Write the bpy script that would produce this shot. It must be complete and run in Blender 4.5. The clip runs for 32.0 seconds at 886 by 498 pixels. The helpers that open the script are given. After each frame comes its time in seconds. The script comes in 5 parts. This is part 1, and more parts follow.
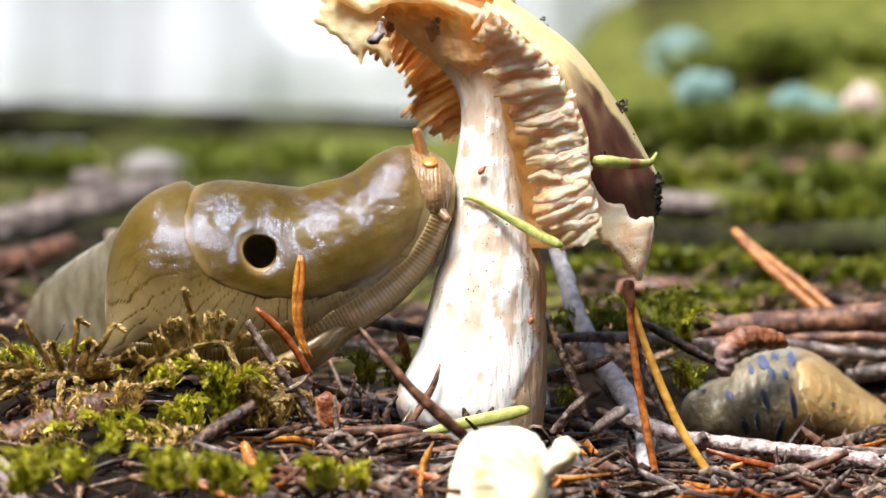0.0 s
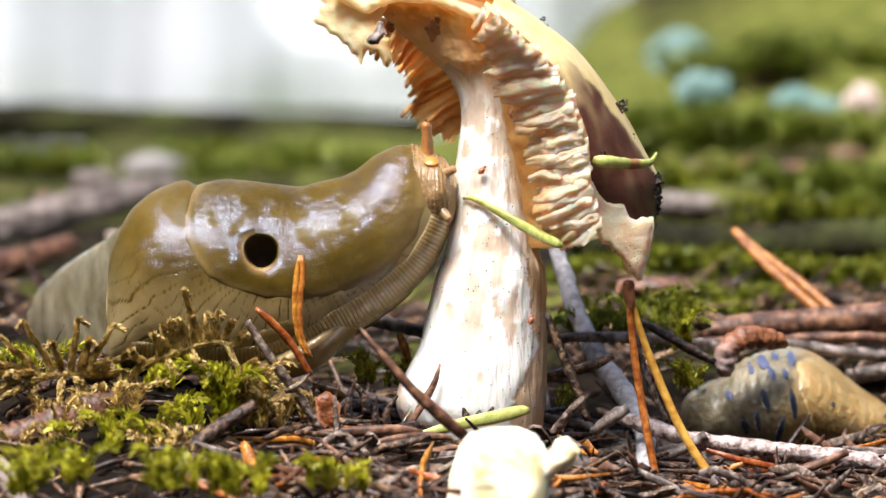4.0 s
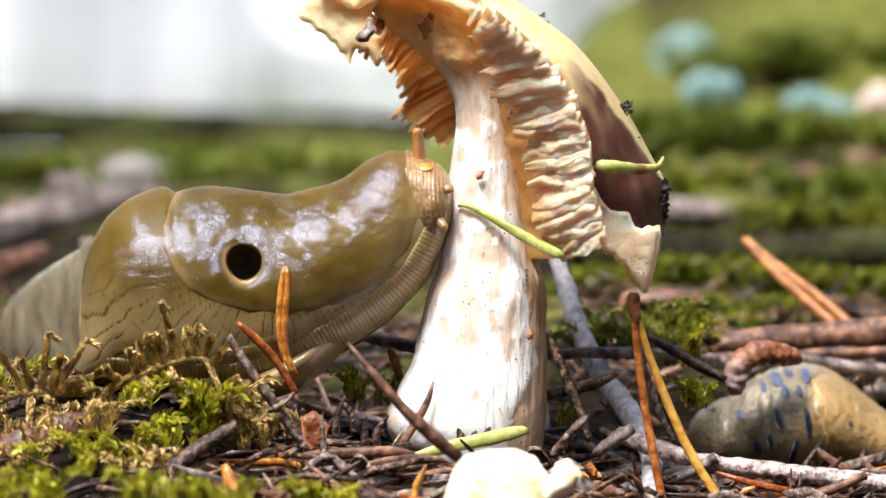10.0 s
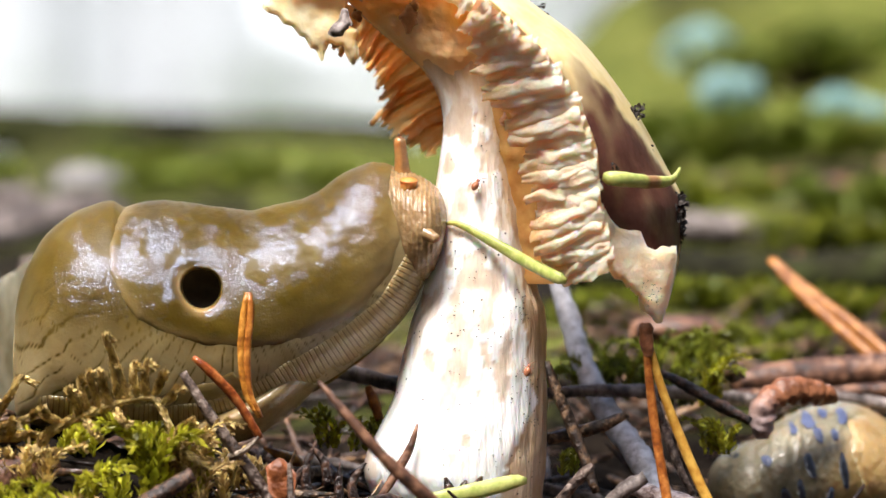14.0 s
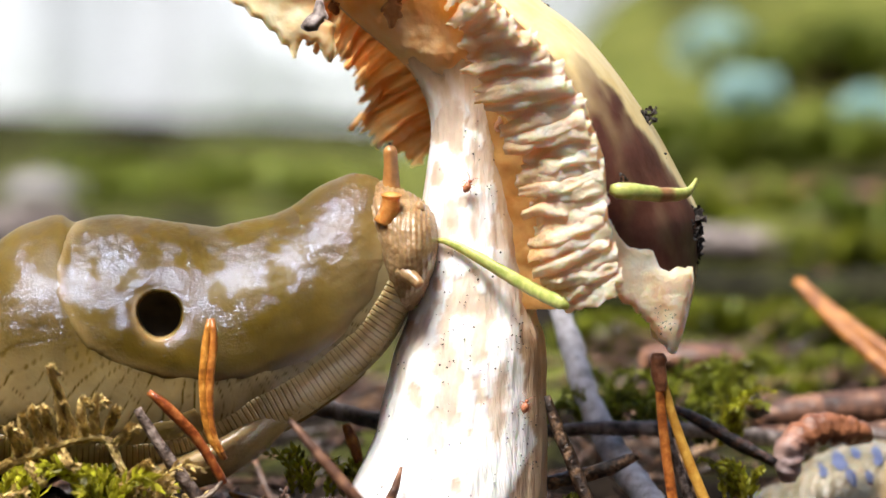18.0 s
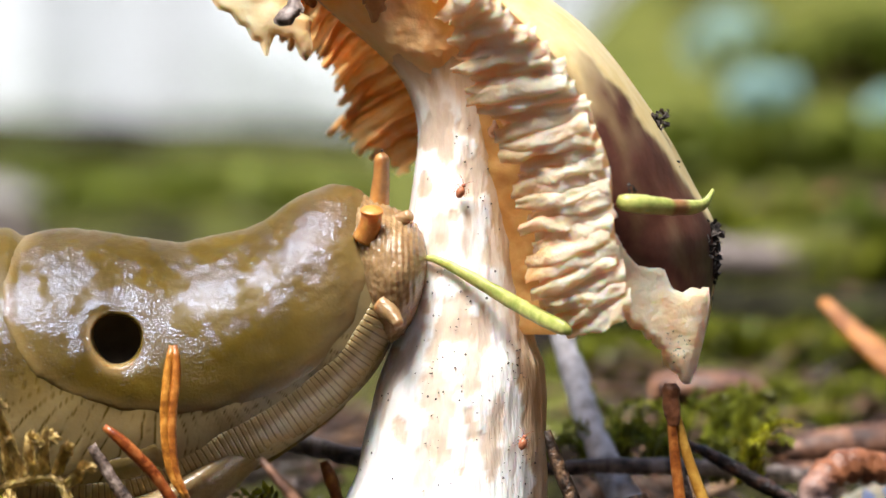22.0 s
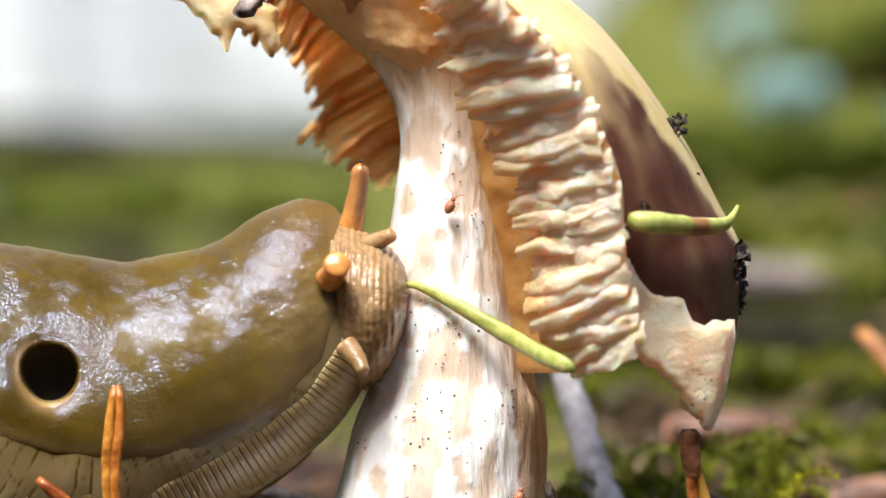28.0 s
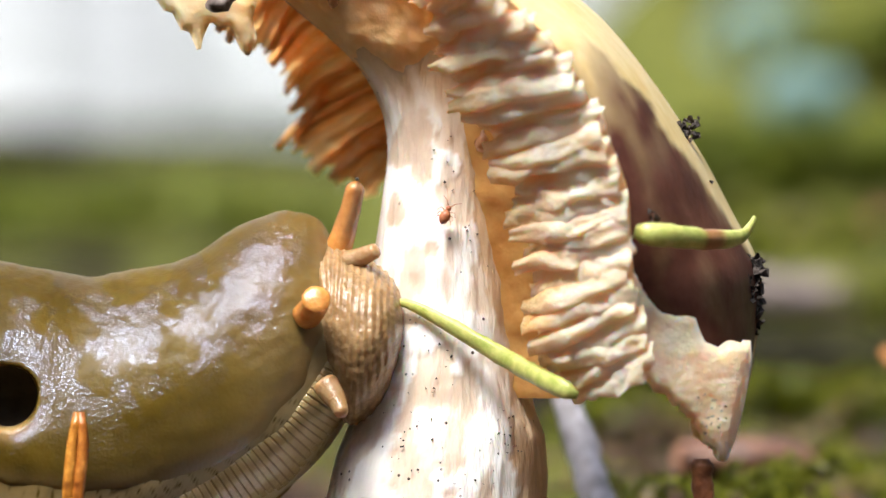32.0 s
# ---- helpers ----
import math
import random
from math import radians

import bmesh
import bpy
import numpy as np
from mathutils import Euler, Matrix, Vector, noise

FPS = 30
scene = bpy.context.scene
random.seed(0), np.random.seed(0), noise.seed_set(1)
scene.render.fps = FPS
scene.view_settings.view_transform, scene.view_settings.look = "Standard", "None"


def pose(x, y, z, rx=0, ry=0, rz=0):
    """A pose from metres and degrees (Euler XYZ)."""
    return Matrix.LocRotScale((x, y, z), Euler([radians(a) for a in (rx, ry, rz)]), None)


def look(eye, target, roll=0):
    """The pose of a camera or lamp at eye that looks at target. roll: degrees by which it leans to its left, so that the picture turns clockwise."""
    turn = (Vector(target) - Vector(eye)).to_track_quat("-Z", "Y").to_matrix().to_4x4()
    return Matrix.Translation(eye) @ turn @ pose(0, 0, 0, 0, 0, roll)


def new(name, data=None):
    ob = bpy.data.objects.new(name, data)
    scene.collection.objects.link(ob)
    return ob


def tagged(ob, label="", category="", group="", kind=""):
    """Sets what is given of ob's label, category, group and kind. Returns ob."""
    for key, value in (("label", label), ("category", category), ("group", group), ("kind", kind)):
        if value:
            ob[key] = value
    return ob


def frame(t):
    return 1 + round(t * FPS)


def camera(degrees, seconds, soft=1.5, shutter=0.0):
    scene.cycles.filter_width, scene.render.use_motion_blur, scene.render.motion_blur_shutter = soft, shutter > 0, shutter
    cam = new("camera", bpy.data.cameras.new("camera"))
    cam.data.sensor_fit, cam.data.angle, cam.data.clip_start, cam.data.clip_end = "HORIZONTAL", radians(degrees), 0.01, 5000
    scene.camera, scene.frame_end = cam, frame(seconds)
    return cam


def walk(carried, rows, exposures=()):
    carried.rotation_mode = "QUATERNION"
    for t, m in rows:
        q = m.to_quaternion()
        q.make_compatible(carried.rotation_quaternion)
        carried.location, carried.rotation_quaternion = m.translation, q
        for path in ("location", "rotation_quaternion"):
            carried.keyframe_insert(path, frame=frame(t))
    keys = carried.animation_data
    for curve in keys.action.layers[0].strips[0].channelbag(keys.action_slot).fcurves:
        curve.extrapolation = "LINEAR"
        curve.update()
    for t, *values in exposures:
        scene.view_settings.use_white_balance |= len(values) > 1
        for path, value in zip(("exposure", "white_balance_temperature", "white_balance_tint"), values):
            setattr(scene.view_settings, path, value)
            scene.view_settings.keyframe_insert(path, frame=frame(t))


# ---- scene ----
# Plan units: tenths of a millimetre in the upright plane through the mushroom's stem;
# a runs to the right, b downwards, d away from the camera.
FAR = 2.0            # from the camera's first place to the stem, metres
EYE = 0.0324         # height of the camera over the foot of the stem

cam = camera(4.49, 32.0)
cam.data.dof.use_dof = True


def closer(t):
    """How many times larger the stem shows than at the start."""
    return 1.0 + 0.0374 * max(0.0, t - 8.35)


def eye_at(t):
    g = 1.0 - 1.0 / closer(t)
    return pose(0.0184 * g, -FAR / closer(t), EYE + 0.0298 * g, 90, 0, 0)


walk(cam, [(t, eye_at(t)) for t in (0.0, 4.0, 8.0, 8.5, 9.0, 10.0, 11.0, 12.0, 13.0, 14.0, 15.0, 16.0, 17.0, 18.0, 19.0, 20.0,
                                    21.0, 22.0, 23.0, 24.0, 25.0, 26.0, 27.0, 28.0, 29.0, 30.0, 31.0, 32.0)],
     exposures=[(0.0, 0.80), (8.0, 0.80), (14.0, 0.85), (20.0, 0.80), (32.0, 0.78)])

# ---- light ----
SUN_AZ, SUN_EL = radians(-150), radians(63)     # azimuth of the sun seen from the stem: behind and to the left of the camera
world = bpy.data.worlds.new("sky")
scene.world = world
world.use_nodes = True
wn = world.node_tree.nodes
sky = wn.new("ShaderNodeTexSky")
sky.sky_type, sky.sun_disc, sky.sun_elevation, sky.sun_rotation = "NISHITA", False, SUN_EL, SUN_AZ
sky.dust_density, sky.air_density = 2.5, 1.0
wn["Background"].inputs["Strength"].default_value = 0.15
world.node_tree.links.new(sky.outputs["Color"], wn["Background"].inputs["Color"])
to_sun = Vector((math.cos(SUN_EL) * math.sin(SUN_AZ), math.cos(SUN_EL) * math.cos(SUN_AZ), math.sin(SUN_EL)))
sun = new("sun", bpy.data.lights.new("sun", "SUN"))
sun.data.energy, sun.data.angle, sun.data.color = 4.8, radians(24.0), (1.0, 0.965, 0.94)
sun.matrix_basis = look(to_sun * 3, (0, 0, 0))


# ---- geometry helpers ----
def at(a, b, d=0.0):
    k = 1e-4 * (1 + d * 1e-4 / FAR)
    return Vector(((a - 784) * k, d * 1e-4, EYE + (441 - b) * k))


def curve(pts, x):
    """Smooth interpolation in a list of (x, y)."""
    xs = [p[0] for p in pts]
    if x <= xs[0]:
        return pts[0][1]
    if x >= xs[-1]:
        return pts[-1][1]
    i = next(j for j in range(len(xs)) if xs[j + 1] >= x)
    x0, x1 = xs[i], xs[i + 1]
    m = []
    for j in (i, i + 1):
        lo, hi = max(j - 1, 0), min(j + 1, len(xs) - 1)
        m.append((pts[hi][1] - pts[lo][1]) / (xs[hi] - xs[lo]))
    h = x1 - x0
    t = (x - x0) / h
    y0, y1 = pts[i][1], pts[i + 1][1]
    return ((2 * t ** 3 - 3 * t ** 2 + 1) * y0 + (t ** 3 - 2 * t ** 2 + t) * h * m[0]
            + (-2 * t ** 3 + 3 * t ** 2) * y1 + (t ** 3 - t ** 2) * h * m[1])


def along(pts, n):
    """n points on a smooth line through tuples of any length."""
    ss = [0.0]
    for p, q in zip(pts, pts[1:]):
        ss.append(ss[-1] + max(1e-9, math.dist(p[:3], q[:3])))
    cols = [[(s, p[c]) for s, p in zip(ss, pts)] for c in range(len(pts[0]))]
    return [tuple(curve(c, ss[-1] * i / (n - 1)) for c in cols) for i in range(n)]


def smooth(x, lo, hi):
    t = min(1.0, max(0.0, (x - lo) / (hi - lo)))
    return t * t * (3 - 2 * t)


class Geo:
    """Vertices, faces and a tone for each vertex, gathered into one mesh."""

    def __init__(self):
        self.v, self.f, self.tone = [], [], []

    def add(self, v, f, tone=0.0):
        n = len(self.v)
        self.v += [tuple(p) for p in v]
        self.f += [tuple(i + n for i in face) for face in f]
        self.tone += list(tone) if hasattr(tone, "__len__") else [tone] * len(v)
        return self

    def mesh(self, name, flat=False):
        me = bpy.data.meshes.new(name)
        me.from_pydata(self.v, [], self.f)
        me.attributes.new("tone", "FLOAT", "POINT").data.foreach_set("value", np.array(self.tone, dtype=np.float32))
        if not flat:
            me.polygons.foreach_set("use_smooth", np.ones(len(me.polygons), dtype=bool))
        me.update()
        return me


def part(name, geo, material, parent=None, label="", flat=False):
    me = geo.mesh(name, flat)
    me.materials.append(material)
    ob = new(name, me)
    ob.parent = parent
    if label:
        tagged(ob, label)
    return ob


def thing(name, label, category, group="", kind=""):
    return tagged(new(name), label, category, group, kind)


def sheet(rows, close_v=False, close_u=False, tone=None):
    """A skin over a list of equally long rows of points."""
    nu, nv = len(rows), len(rows[0])
    f = []
    for i in range(nu if close_u else nu - 1):
        for j in range(nv if close_v else nv - 1):
            i2, j2 = (i + 1) % nu, (j + 1) % nv
            f.append((i * nv + j, i * nv + j2, i2 * nv + j2, i2 * nv + j))
    return [p for r in rows for p in r], f


def tube(pts, n=7, steps=0, flat=1.0, bump=0.0, seed=0.0, close=True):
    """A round or flattened rod along points (x, y, z, radius) in metres."""
    if steps:
        pts = along(pts, steps)
    P = [Vector(p[:3]) for p in pts]
    v, f = [], []
    side = None
    for i, p in enumerate(P):
        way = (P[min(i + 1, len(P) - 1)] - P[max(i - 1, 0)]).normalized()
        if side is None:
            side = way.cross(Vector((0, 1, 0)))
            if side.length < 0.1:
                side = way.cross(Vector((0, 0, 1)))
        side = (side - way * side.dot(way)).normalized()
        up = way.cross(side)
        r = pts[i][3]
        for j in range(n):
            ang = 2 * math.pi * j / n
            rr = r
            if bump:
                rr *= 1 + bump * noise.noise(Vector((p.x * 900 + seed, math.cos(ang) * 1.5, p.z * 900 + math.sin(ang) * 1.5 + p.y * 700)))
            v.append(p + side * math.cos(ang) * rr + up * math.sin(ang) * rr * flat)
    for i in range(len(P) - 1):
        for j in range(n):
            j2 = (j + 1) % n
            f.append((i * n + j, i * n + j2, (i + 1) * n + j2, (i + 1) * n + j))
    if close:
        f.append(tuple(range(n - 1, -1, -1)))
        f.append(tuple(range((len(P) - 1) * n, len(P) * n)))
    return v, f


def rod(pts, **kw):
    """A tube along plan points (a, b, d, radius), all in plan units."""
    return tube([(*at(*p[:3]), p[3] * 1e-4 * (1 + p[2] * 1e-4 / FAR)) for p in pts], **kw)


def polygon_distance(pts, poly):
    """Signed distance (positive inside) of points to a polygon, and the nearest places on it."""
    pts, poly = np.asarray(pts, float), np.asarray(poly, float)
    best = np.full(len(pts), 1e9)
    near = np.zeros_like(pts)
    inside = np.zeros(len(pts), bool)
    for p, q in zip(poly, np.roll(poly, -1, 0)):
        e = q - p
        t = np.clip(((pts - p) @ e) / max(e @ e, 1e-9), 0, 1)
        c = p + t[:, None] * e
        dist = np.hypot(*(pts - c).T)
        m = dist < best
        best[m], near[m] = dist[m], c[m]
        cross = (p[1] > pts[:, 1]) != (q[1] > pts[:, 1])
        with np.errstate(divide="ignore", invalid="ignore"):
            xi = (q[0] - p[0]) * (pts[:, 1] - p[1]) / (q[1] - p[1]) + p[0]
        inside ^= cross & (pts[:, 0] < xi)
    return np.where(inside, best, -best), near


def depth_inside(a, b, poly):
    """Signed distance of one place to a polygon, positive inside."""
    best, inside = 1e9, False
    px, py = poly[-1]
    for qx, qy in poly:
        ex, ey = qx - px, qy - py
        t = min(1.0, max(0.0, ((a - px) * ex + (b - py) * ey) / (ex * ex + ey * ey)))
        best = min(best, math.hypot(a - px - t * ex, b - py - t * ey))
        if (py > b) != (qy > b) and a < (qx - px) * (b - py) / (qy - py) + px:
            inside = not inside
        px, py = qx, qy
    return best if inside else -best


def cushion(outline, depth, thick, rim, step, back=None, rough=0.0, seed=0.0, tone=None, extra=None):
    """A swollen slab of a ragged outline in the plan: depth(a, b) or a number, front and back thickness, width of the rounded rim."""
    poly = np.array(outline, float)
    lo, hi = poly.min(0) - step, poly.max(0) + step
    nx, ny = int((hi[0] - lo[0]) / step) + 2, int((hi[1] - lo[1]) / step) + 2
    gx, gy = np.meshgrid(lo[0] + step * np.arange(nx), lo[1] + step * np.arange(ny), indexing="ij")
    pts = np.stack([gx.ravel(), gy.ravel()], 1)
    dist, near = polygon_distance(pts, poly)
    ok = dist > -0.35 * step
    cell = ok.reshape(nx, ny)
    quads = [(i, j) for i in range(nx - 1) for j in range(ny - 1)
             if cell[i, j] and cell[i + 1, j] and cell[i, j + 1] and cell[i + 1, j + 1]]
    used = sorted({(i + u) * ny + j + w for i, j in quads for u in (0, 1) for w in (0, 1)})
    index = {k: m for m, k in enumerate(used)}
    edges = {}
    v, f, tones = [], [], []
    n = len(used)
    count = np.zeros(nx * ny, int)
    for i, j in quads:
        for u in (0, 1):
            for w in (0, 1):
                count[(i + u) * ny + j + w] += 1
    back = thick * 0.4 if back is None else back
    fronts, backs = [], []
    for k in used:
        a, b = pts[k]
        e = max(dist[k], 0.0)
        if count[k] < 4:
            a, b = near[k] if dist[k] < step else (a, b)
            e = 0.0
        h = math.sqrt(max(0.0, 1 - (1 - min(e / rim, 1.0)) ** 2))
        d0 = depth(a, b) if callable(depth) else depth
        nz = rough * noise.fractal(Vector((a * 0.02 + seed, b * 0.02, seed)), 1.0, 2.0, 3) if rough else 0.0
        fr = d0 - thick * h + nz * min(1.0, e / step)
        if extra:
            fr += extra(a, b)
        fronts.append(at(a, b, fr))
        backs.append(at(a, b, d0 + back * h))
        tones.append(tone(a, b) if tone else 0.0)
    for i, j in quads:
        q = [index[i * ny + j], index[i * ny + j + 1], index[(i + 1) * ny + j + 1], index[(i + 1) * ny + j]]
        f.append(tuple(q))
        f.append(tuple(m + n for m in reversed(q)))
        for s in range(4):
            e = (q[s], q[(s + 1) % 4])
            if (e[1], e[0]) in edges:
                del edges[(e[1], e[0])]
            else:
                edges[e] = 1
    for p, q in edges:
        f.append((q, p, p + n, q + n))
    return fronts + backs, f, tones + tones


# ---- materials ----
def material(name, colors, rough=0.6, scale=300.0, detail=4.0, bump=0.15, bump_scale=900.0, tone=None, metallic=0.0,
             sss=0.0, sss_radius=(1.0, 0.5, 0.25), coat=0.0, specks=None, spread=(0.35, 0.65), per_object=0.0, rough_to=None, ior=1.45,
             translucent=0.0, coat_rough=0.1, island=False, stretch=None, shine=0.5, shine_tint=None, coat_ior=1.5, patchy=False, dark=None, wet=None):
    """Two-scale noise between colours, relief, and an optional mix towards a second pair of colours by the mesh's own tone."""
    m = bpy.data.materials.new(name)
    m.use_nodes = True
    nt = m.node_tree
    N, L = nt.nodes, nt.links
    bs = N["Principled BSDF"]
    tc = N.new("ShaderNodeTexCoord")
    n1 = N.new("ShaderNodeTexNoise")
    n1.inputs["Scale"].default_value, n1.inputs["Detail"].default_value = scale, detail
    n1.inputs["Roughness"].default_value = 0.6
    L.new(tc.outputs["Object"], n1.inputs["Vector"])

    def ramp(src, cols, lo, hi):
        r = N.new("ShaderNodeValToRGB")
        r.color_ramp.elements[0].position, r.color_ramp.elements[1].position = lo, hi
        while len(r.color_ramp.elements) < len(cols):
            r.color_ramp.elements.new(0.5)
        for i, c in enumerate(cols):
            r.color_ramp.elements[i].position = lo + (hi - lo) * i / (len(cols) - 1)
            r.color_ramp.elements[i].color = (*c, 1)
        L.new(src, r.inputs["Fac"])
        return r.outputs["Color"]

    def mix(fac, a, b, kind="MIX"):
        x = N.new("ShaderNodeMix")
        x.data_type, x.blend_type = "RGBA", kind
        for sock, val in ((x.inputs["Factor"], fac), (x.inputs["A"], a), (x.inputs["B"], b)):
            if hasattr(val, "is_linked"):
                L.new(val, sock)
            else:
                sock.default_value = val if isinstance(val, float) else (*val, 1)
        return x.outputs["Result"]

    col = ramp(n1.outputs["Fac"], colors, *spread)
    if tone:
        at_ = N.new("ShaderNodeAttribute")
        at_.attribute_name = "tone"
        col2 = ramp(n1.outputs["Fac"], tone, *spread)
        col = mix(at_.outputs["Fac"], col, col2)
        if dark:
            ng = N.new("ShaderNodeMath")
            ng.operation, ng.use_clamp = "MULTIPLY", True
            ng.inputs[1].default_value = -1.0
            L.new(at_.outputs["Fac"], ng.inputs[0])
            col = mix(ng.outputs[0], col, dark)
    if specks:
        vo = N.new("ShaderNodeTexVoronoi")
        vo.inputs["Scale"].default_value = specks[0]
        L.new(tc.outputs["Object"], vo.inputs["Vector"])
        mm = N.new("ShaderNodeMapRange")
        mm.inputs["From Min"].default_value, mm.inputs["From Max"].default_value = specks[1], specks[1] * 0.7
        L.new(vo.outputs["Distance"], mm.inputs["Value"])
        n3 = N.new("ShaderNodeTexNoise")
        n3.inputs["Scale"].default_value = specks[0] * 0.25
        L.new(tc.outputs["Object"], n3.inputs["Vector"])
        m3 = N.new("ShaderNodeMapRange")
        m3.inputs["From Min"].default_value, m3.inputs["From Max"].default_value = specks[3], specks[3] + 0.04
        L.new(n3.outputs["Fac"], m3.inputs["Value"])
        mu = N.new("ShaderNodeMath")
        mu.operation = "MULTIPLY"
        L.new(mm.outputs["Result"], mu.inputs[0])
        L.new(m3.outputs["Result"], mu.inputs[1])
        col = mix(mu.outputs[0], col, specks[2])
    if per_object or island:
        if island:
            oi = N.new("ShaderNodeNewGeometry")
            src = oi.outputs["Random Per Island"]
        else:
            oi = N.new("ShaderNodeObjectInfo")
            src = oi.outputs["Random"]
        hs = N.new("ShaderNodeHueSaturation")
        mr = N.new("ShaderNodeMapRange")
        amount = per_object or 0.4
        mr.inputs["To Min"].default_value, mr.inputs["To Max"].default_value = 1 - amount, 1 + amount
        L.new(src, mr.inputs["Value"])
        L.new(mr.outputs["Result"], hs.inputs["Value"])
        mh = N.new("ShaderNodeMapRange")
        mh.inputs["To Min"].default_value, mh.inputs["To Max"].default_value = 0.485, 0.515
        L.new(src, mh.inputs["Value"])
        L.new(mh.outputs["Result"], hs.inputs["Hue"])
        L.new(col, hs.inputs["Color"])
        col = hs.outputs["Color"]
    L.new(col, bs.inputs["Base Color"])
    n2 = N.new("ShaderNodeTexNoise")
    n2.inputs["Scale"].default_value, n2.inputs["Detail"].default_value = bump_scale, 5.0
    L.new(tc.outputs["Object"], n2.inputs["Vector"])
    if stretch:
        mp = N.new("ShaderNodeMapping")
        mp.inputs["Scale"].default_value = stretch
        L.new(tc.outputs["Object"], mp.inputs["Vector"])
        L.new(mp.outputs["Vector"], n2.inputs["Vector"])
    height_out = n2.outputs["Fac"]
    if bump:
        bp = N.new("ShaderNodeBump")
        bp.inputs["Strength"].default_value, bp.inputs["Distance"].default_value = bump, 0.0006
        L.new(height_out, bp.inputs["Height"])
        L.new(bp.outputs["Normal"], bs.inputs["Normal"])
    if rough_to is not None:
        mr = N.new("ShaderNodeMapRange")
        mr.inputs["From Min"].default_value, mr.inputs["From Max"].default_value = 0.35, 0.65
        mr.inputs["To Min"].default_value, mr.inputs["To Max"].default_value = rough, rough_to
        L.new(n2.outputs["Fac"], mr.inputs["Value"])
        L.new(mr.outputs["Result"], bs.inputs["Roughness"])
    else:
        bs.inputs["Roughness"].default_value = rough
    bs.inputs["Metallic"].default_value, bs.inputs["IOR"].default_value = metallic, ior
    bs.inputs["Specular IOR Level"].default_value = shine
    if shine_tint:
        bs.inputs["Specular Tint"].default_value = (*shine_tint, 1)
    if sss:
        bs.inputs["Subsurface Weight"].default_value = sss
        bs.inputs["Subsurface Scale"].default_value = 0.003
        bs.inputs["Subsurface Radius"].default_value = sss_radius
    if patchy:
        n5 = N.new("ShaderNodeTexNoise")
        n5.inputs["Scale"].default_value, n5.inputs["Detail"].default_value = 190, 8.0
        n5.inputs["Roughness"].default_value = 0.65
        L.new(tc.outputs["Object"], n5.inputs["Vector"])
        m5 = N.new("ShaderNodeMapRange")
        m5.inputs["From Min"].default_value, m5.inputs["From Max"].default_value = 0.43, 0.51
        m5.inputs["To Min"].default_value, m5.inputs["To Max"].default_value = 0.12, shine
        L.new(n5.outputs["Fac"], m5.inputs["Value"])
        L.new(m5.outputs["Result"], bs.inputs["Specular IOR Level"])
    if coat:
        bs.inputs["Coat IOR"].default_value = coat_ior
        bs.inputs["Coat Weight"].default_value, bs.inputs["Coat Roughness"].default_value = coat, coat_rough
    if wet:
        nw, bw, gw, pw, rw, xw = (N.new("ShaderNode" + k) for k in ("TexNoise", "Bump", "BsdfGlossy", "TexNoise", "MapRange", "MixShader"))
        nw.inputs["Scale"].default_value, nw.inputs["Detail"].default_value = 2800, 4.0
        bw.inputs["Strength"].default_value, bw.inputs["Distance"].default_value = wet[2], 0.0004
        gw.inputs["Color"].default_value, gw.inputs["Roughness"].default_value = (*wet[0], 1), wet[1]
        pw.inputs["Scale"].default_value, pw.inputs["Detail"].default_value, pw.inputs["Roughness"].default_value = 170, 8.0, 0.65
        rw.inputs["From Min"].default_value, rw.inputs["From Max"].default_value = 0.46, 0.505
        rw.inputs["To Min"].default_value, rw.inputs["To Max"].default_value = 0.004, 0.062
        for out, into in ((tc.outputs["Object"], nw.inputs["Vector"]), (tc.outputs["Object"], pw.inputs["Vector"]), (nw.outputs["Fac"], bw.inputs["Height"]), (bw.outputs["Normal"], gw.inputs["Normal"]),
                          (pw.outputs["Fac"], rw.inputs["Value"]), (rw.outputs["Result"], xw.inputs["Fac"]), (bs.outputs["BSDF"], xw.inputs[1]), (gw.outputs["BSDF"], xw.inputs[2]), (xw.outputs["Shader"], N["Material Output"].inputs["Surface"])):
            L.new(out, into)
    if translucent:
        tr = N.new("ShaderNodeBsdfTranslucent")
        L.new(col, tr.inputs["Color"])
        ms = N.new("ShaderNodeMixShader")
        ms.inputs["Fac"].default_value = translucent
        L.new(bs.outputs["BSDF"], ms.inputs[1])
        L.new(tr.outputs["BSDF"], ms.inputs[2])
        L.new(ms.outputs["Shader"], N["Material Output"].inputs["Surface"])
    return m


SOIL = material("soil", [(0.003, 0.002, 0.0015), (0.012, 0.008, 0.005), (0.042, 0.026, 0.016)], 0.95, 160, bump=0.6, bump_scale=700, shine=0.1, spread=(0.35, 0.8),
                tone=[(0.05, 0.06, 0.010), (0.115, 0.125, 0.024), (0.23, 0.19, 0.07)])
# Blue gloss tint on slug skins puts the sky's colour into their sheen.
SLUG = material("slug_skin", [(0.056, 0.034, 0.0025), (0.084, 0.053, 0.005), (0.118, 0.078, 0.011)], 0.4, 60, bump=0.10, bump_scale=2200,
                tone=[(0.24, 0.15, 0.055), (0.33, 0.23, 0.10)], sss=0.4, shine=0.1, wet=((0.60, 0.74, 1.0), 0.06, 0.5))
FLANK = material("slug_flank", [(0.072, 0.044, 0.006), (0.103, 0.066, 0.011), (0.14, 0.095, 0.024)], 0.4, 80, bump=0.10, bump_scale=2200,
                 tone=[(0.30, 0.215, 0.095), (0.38, 0.29, 0.145)], sss=0.25, shine=0.1, wet=((0.60, 0.74, 1.0), 0.06, 0.5),
                 dark=(0.045, 0.028, 0.008))
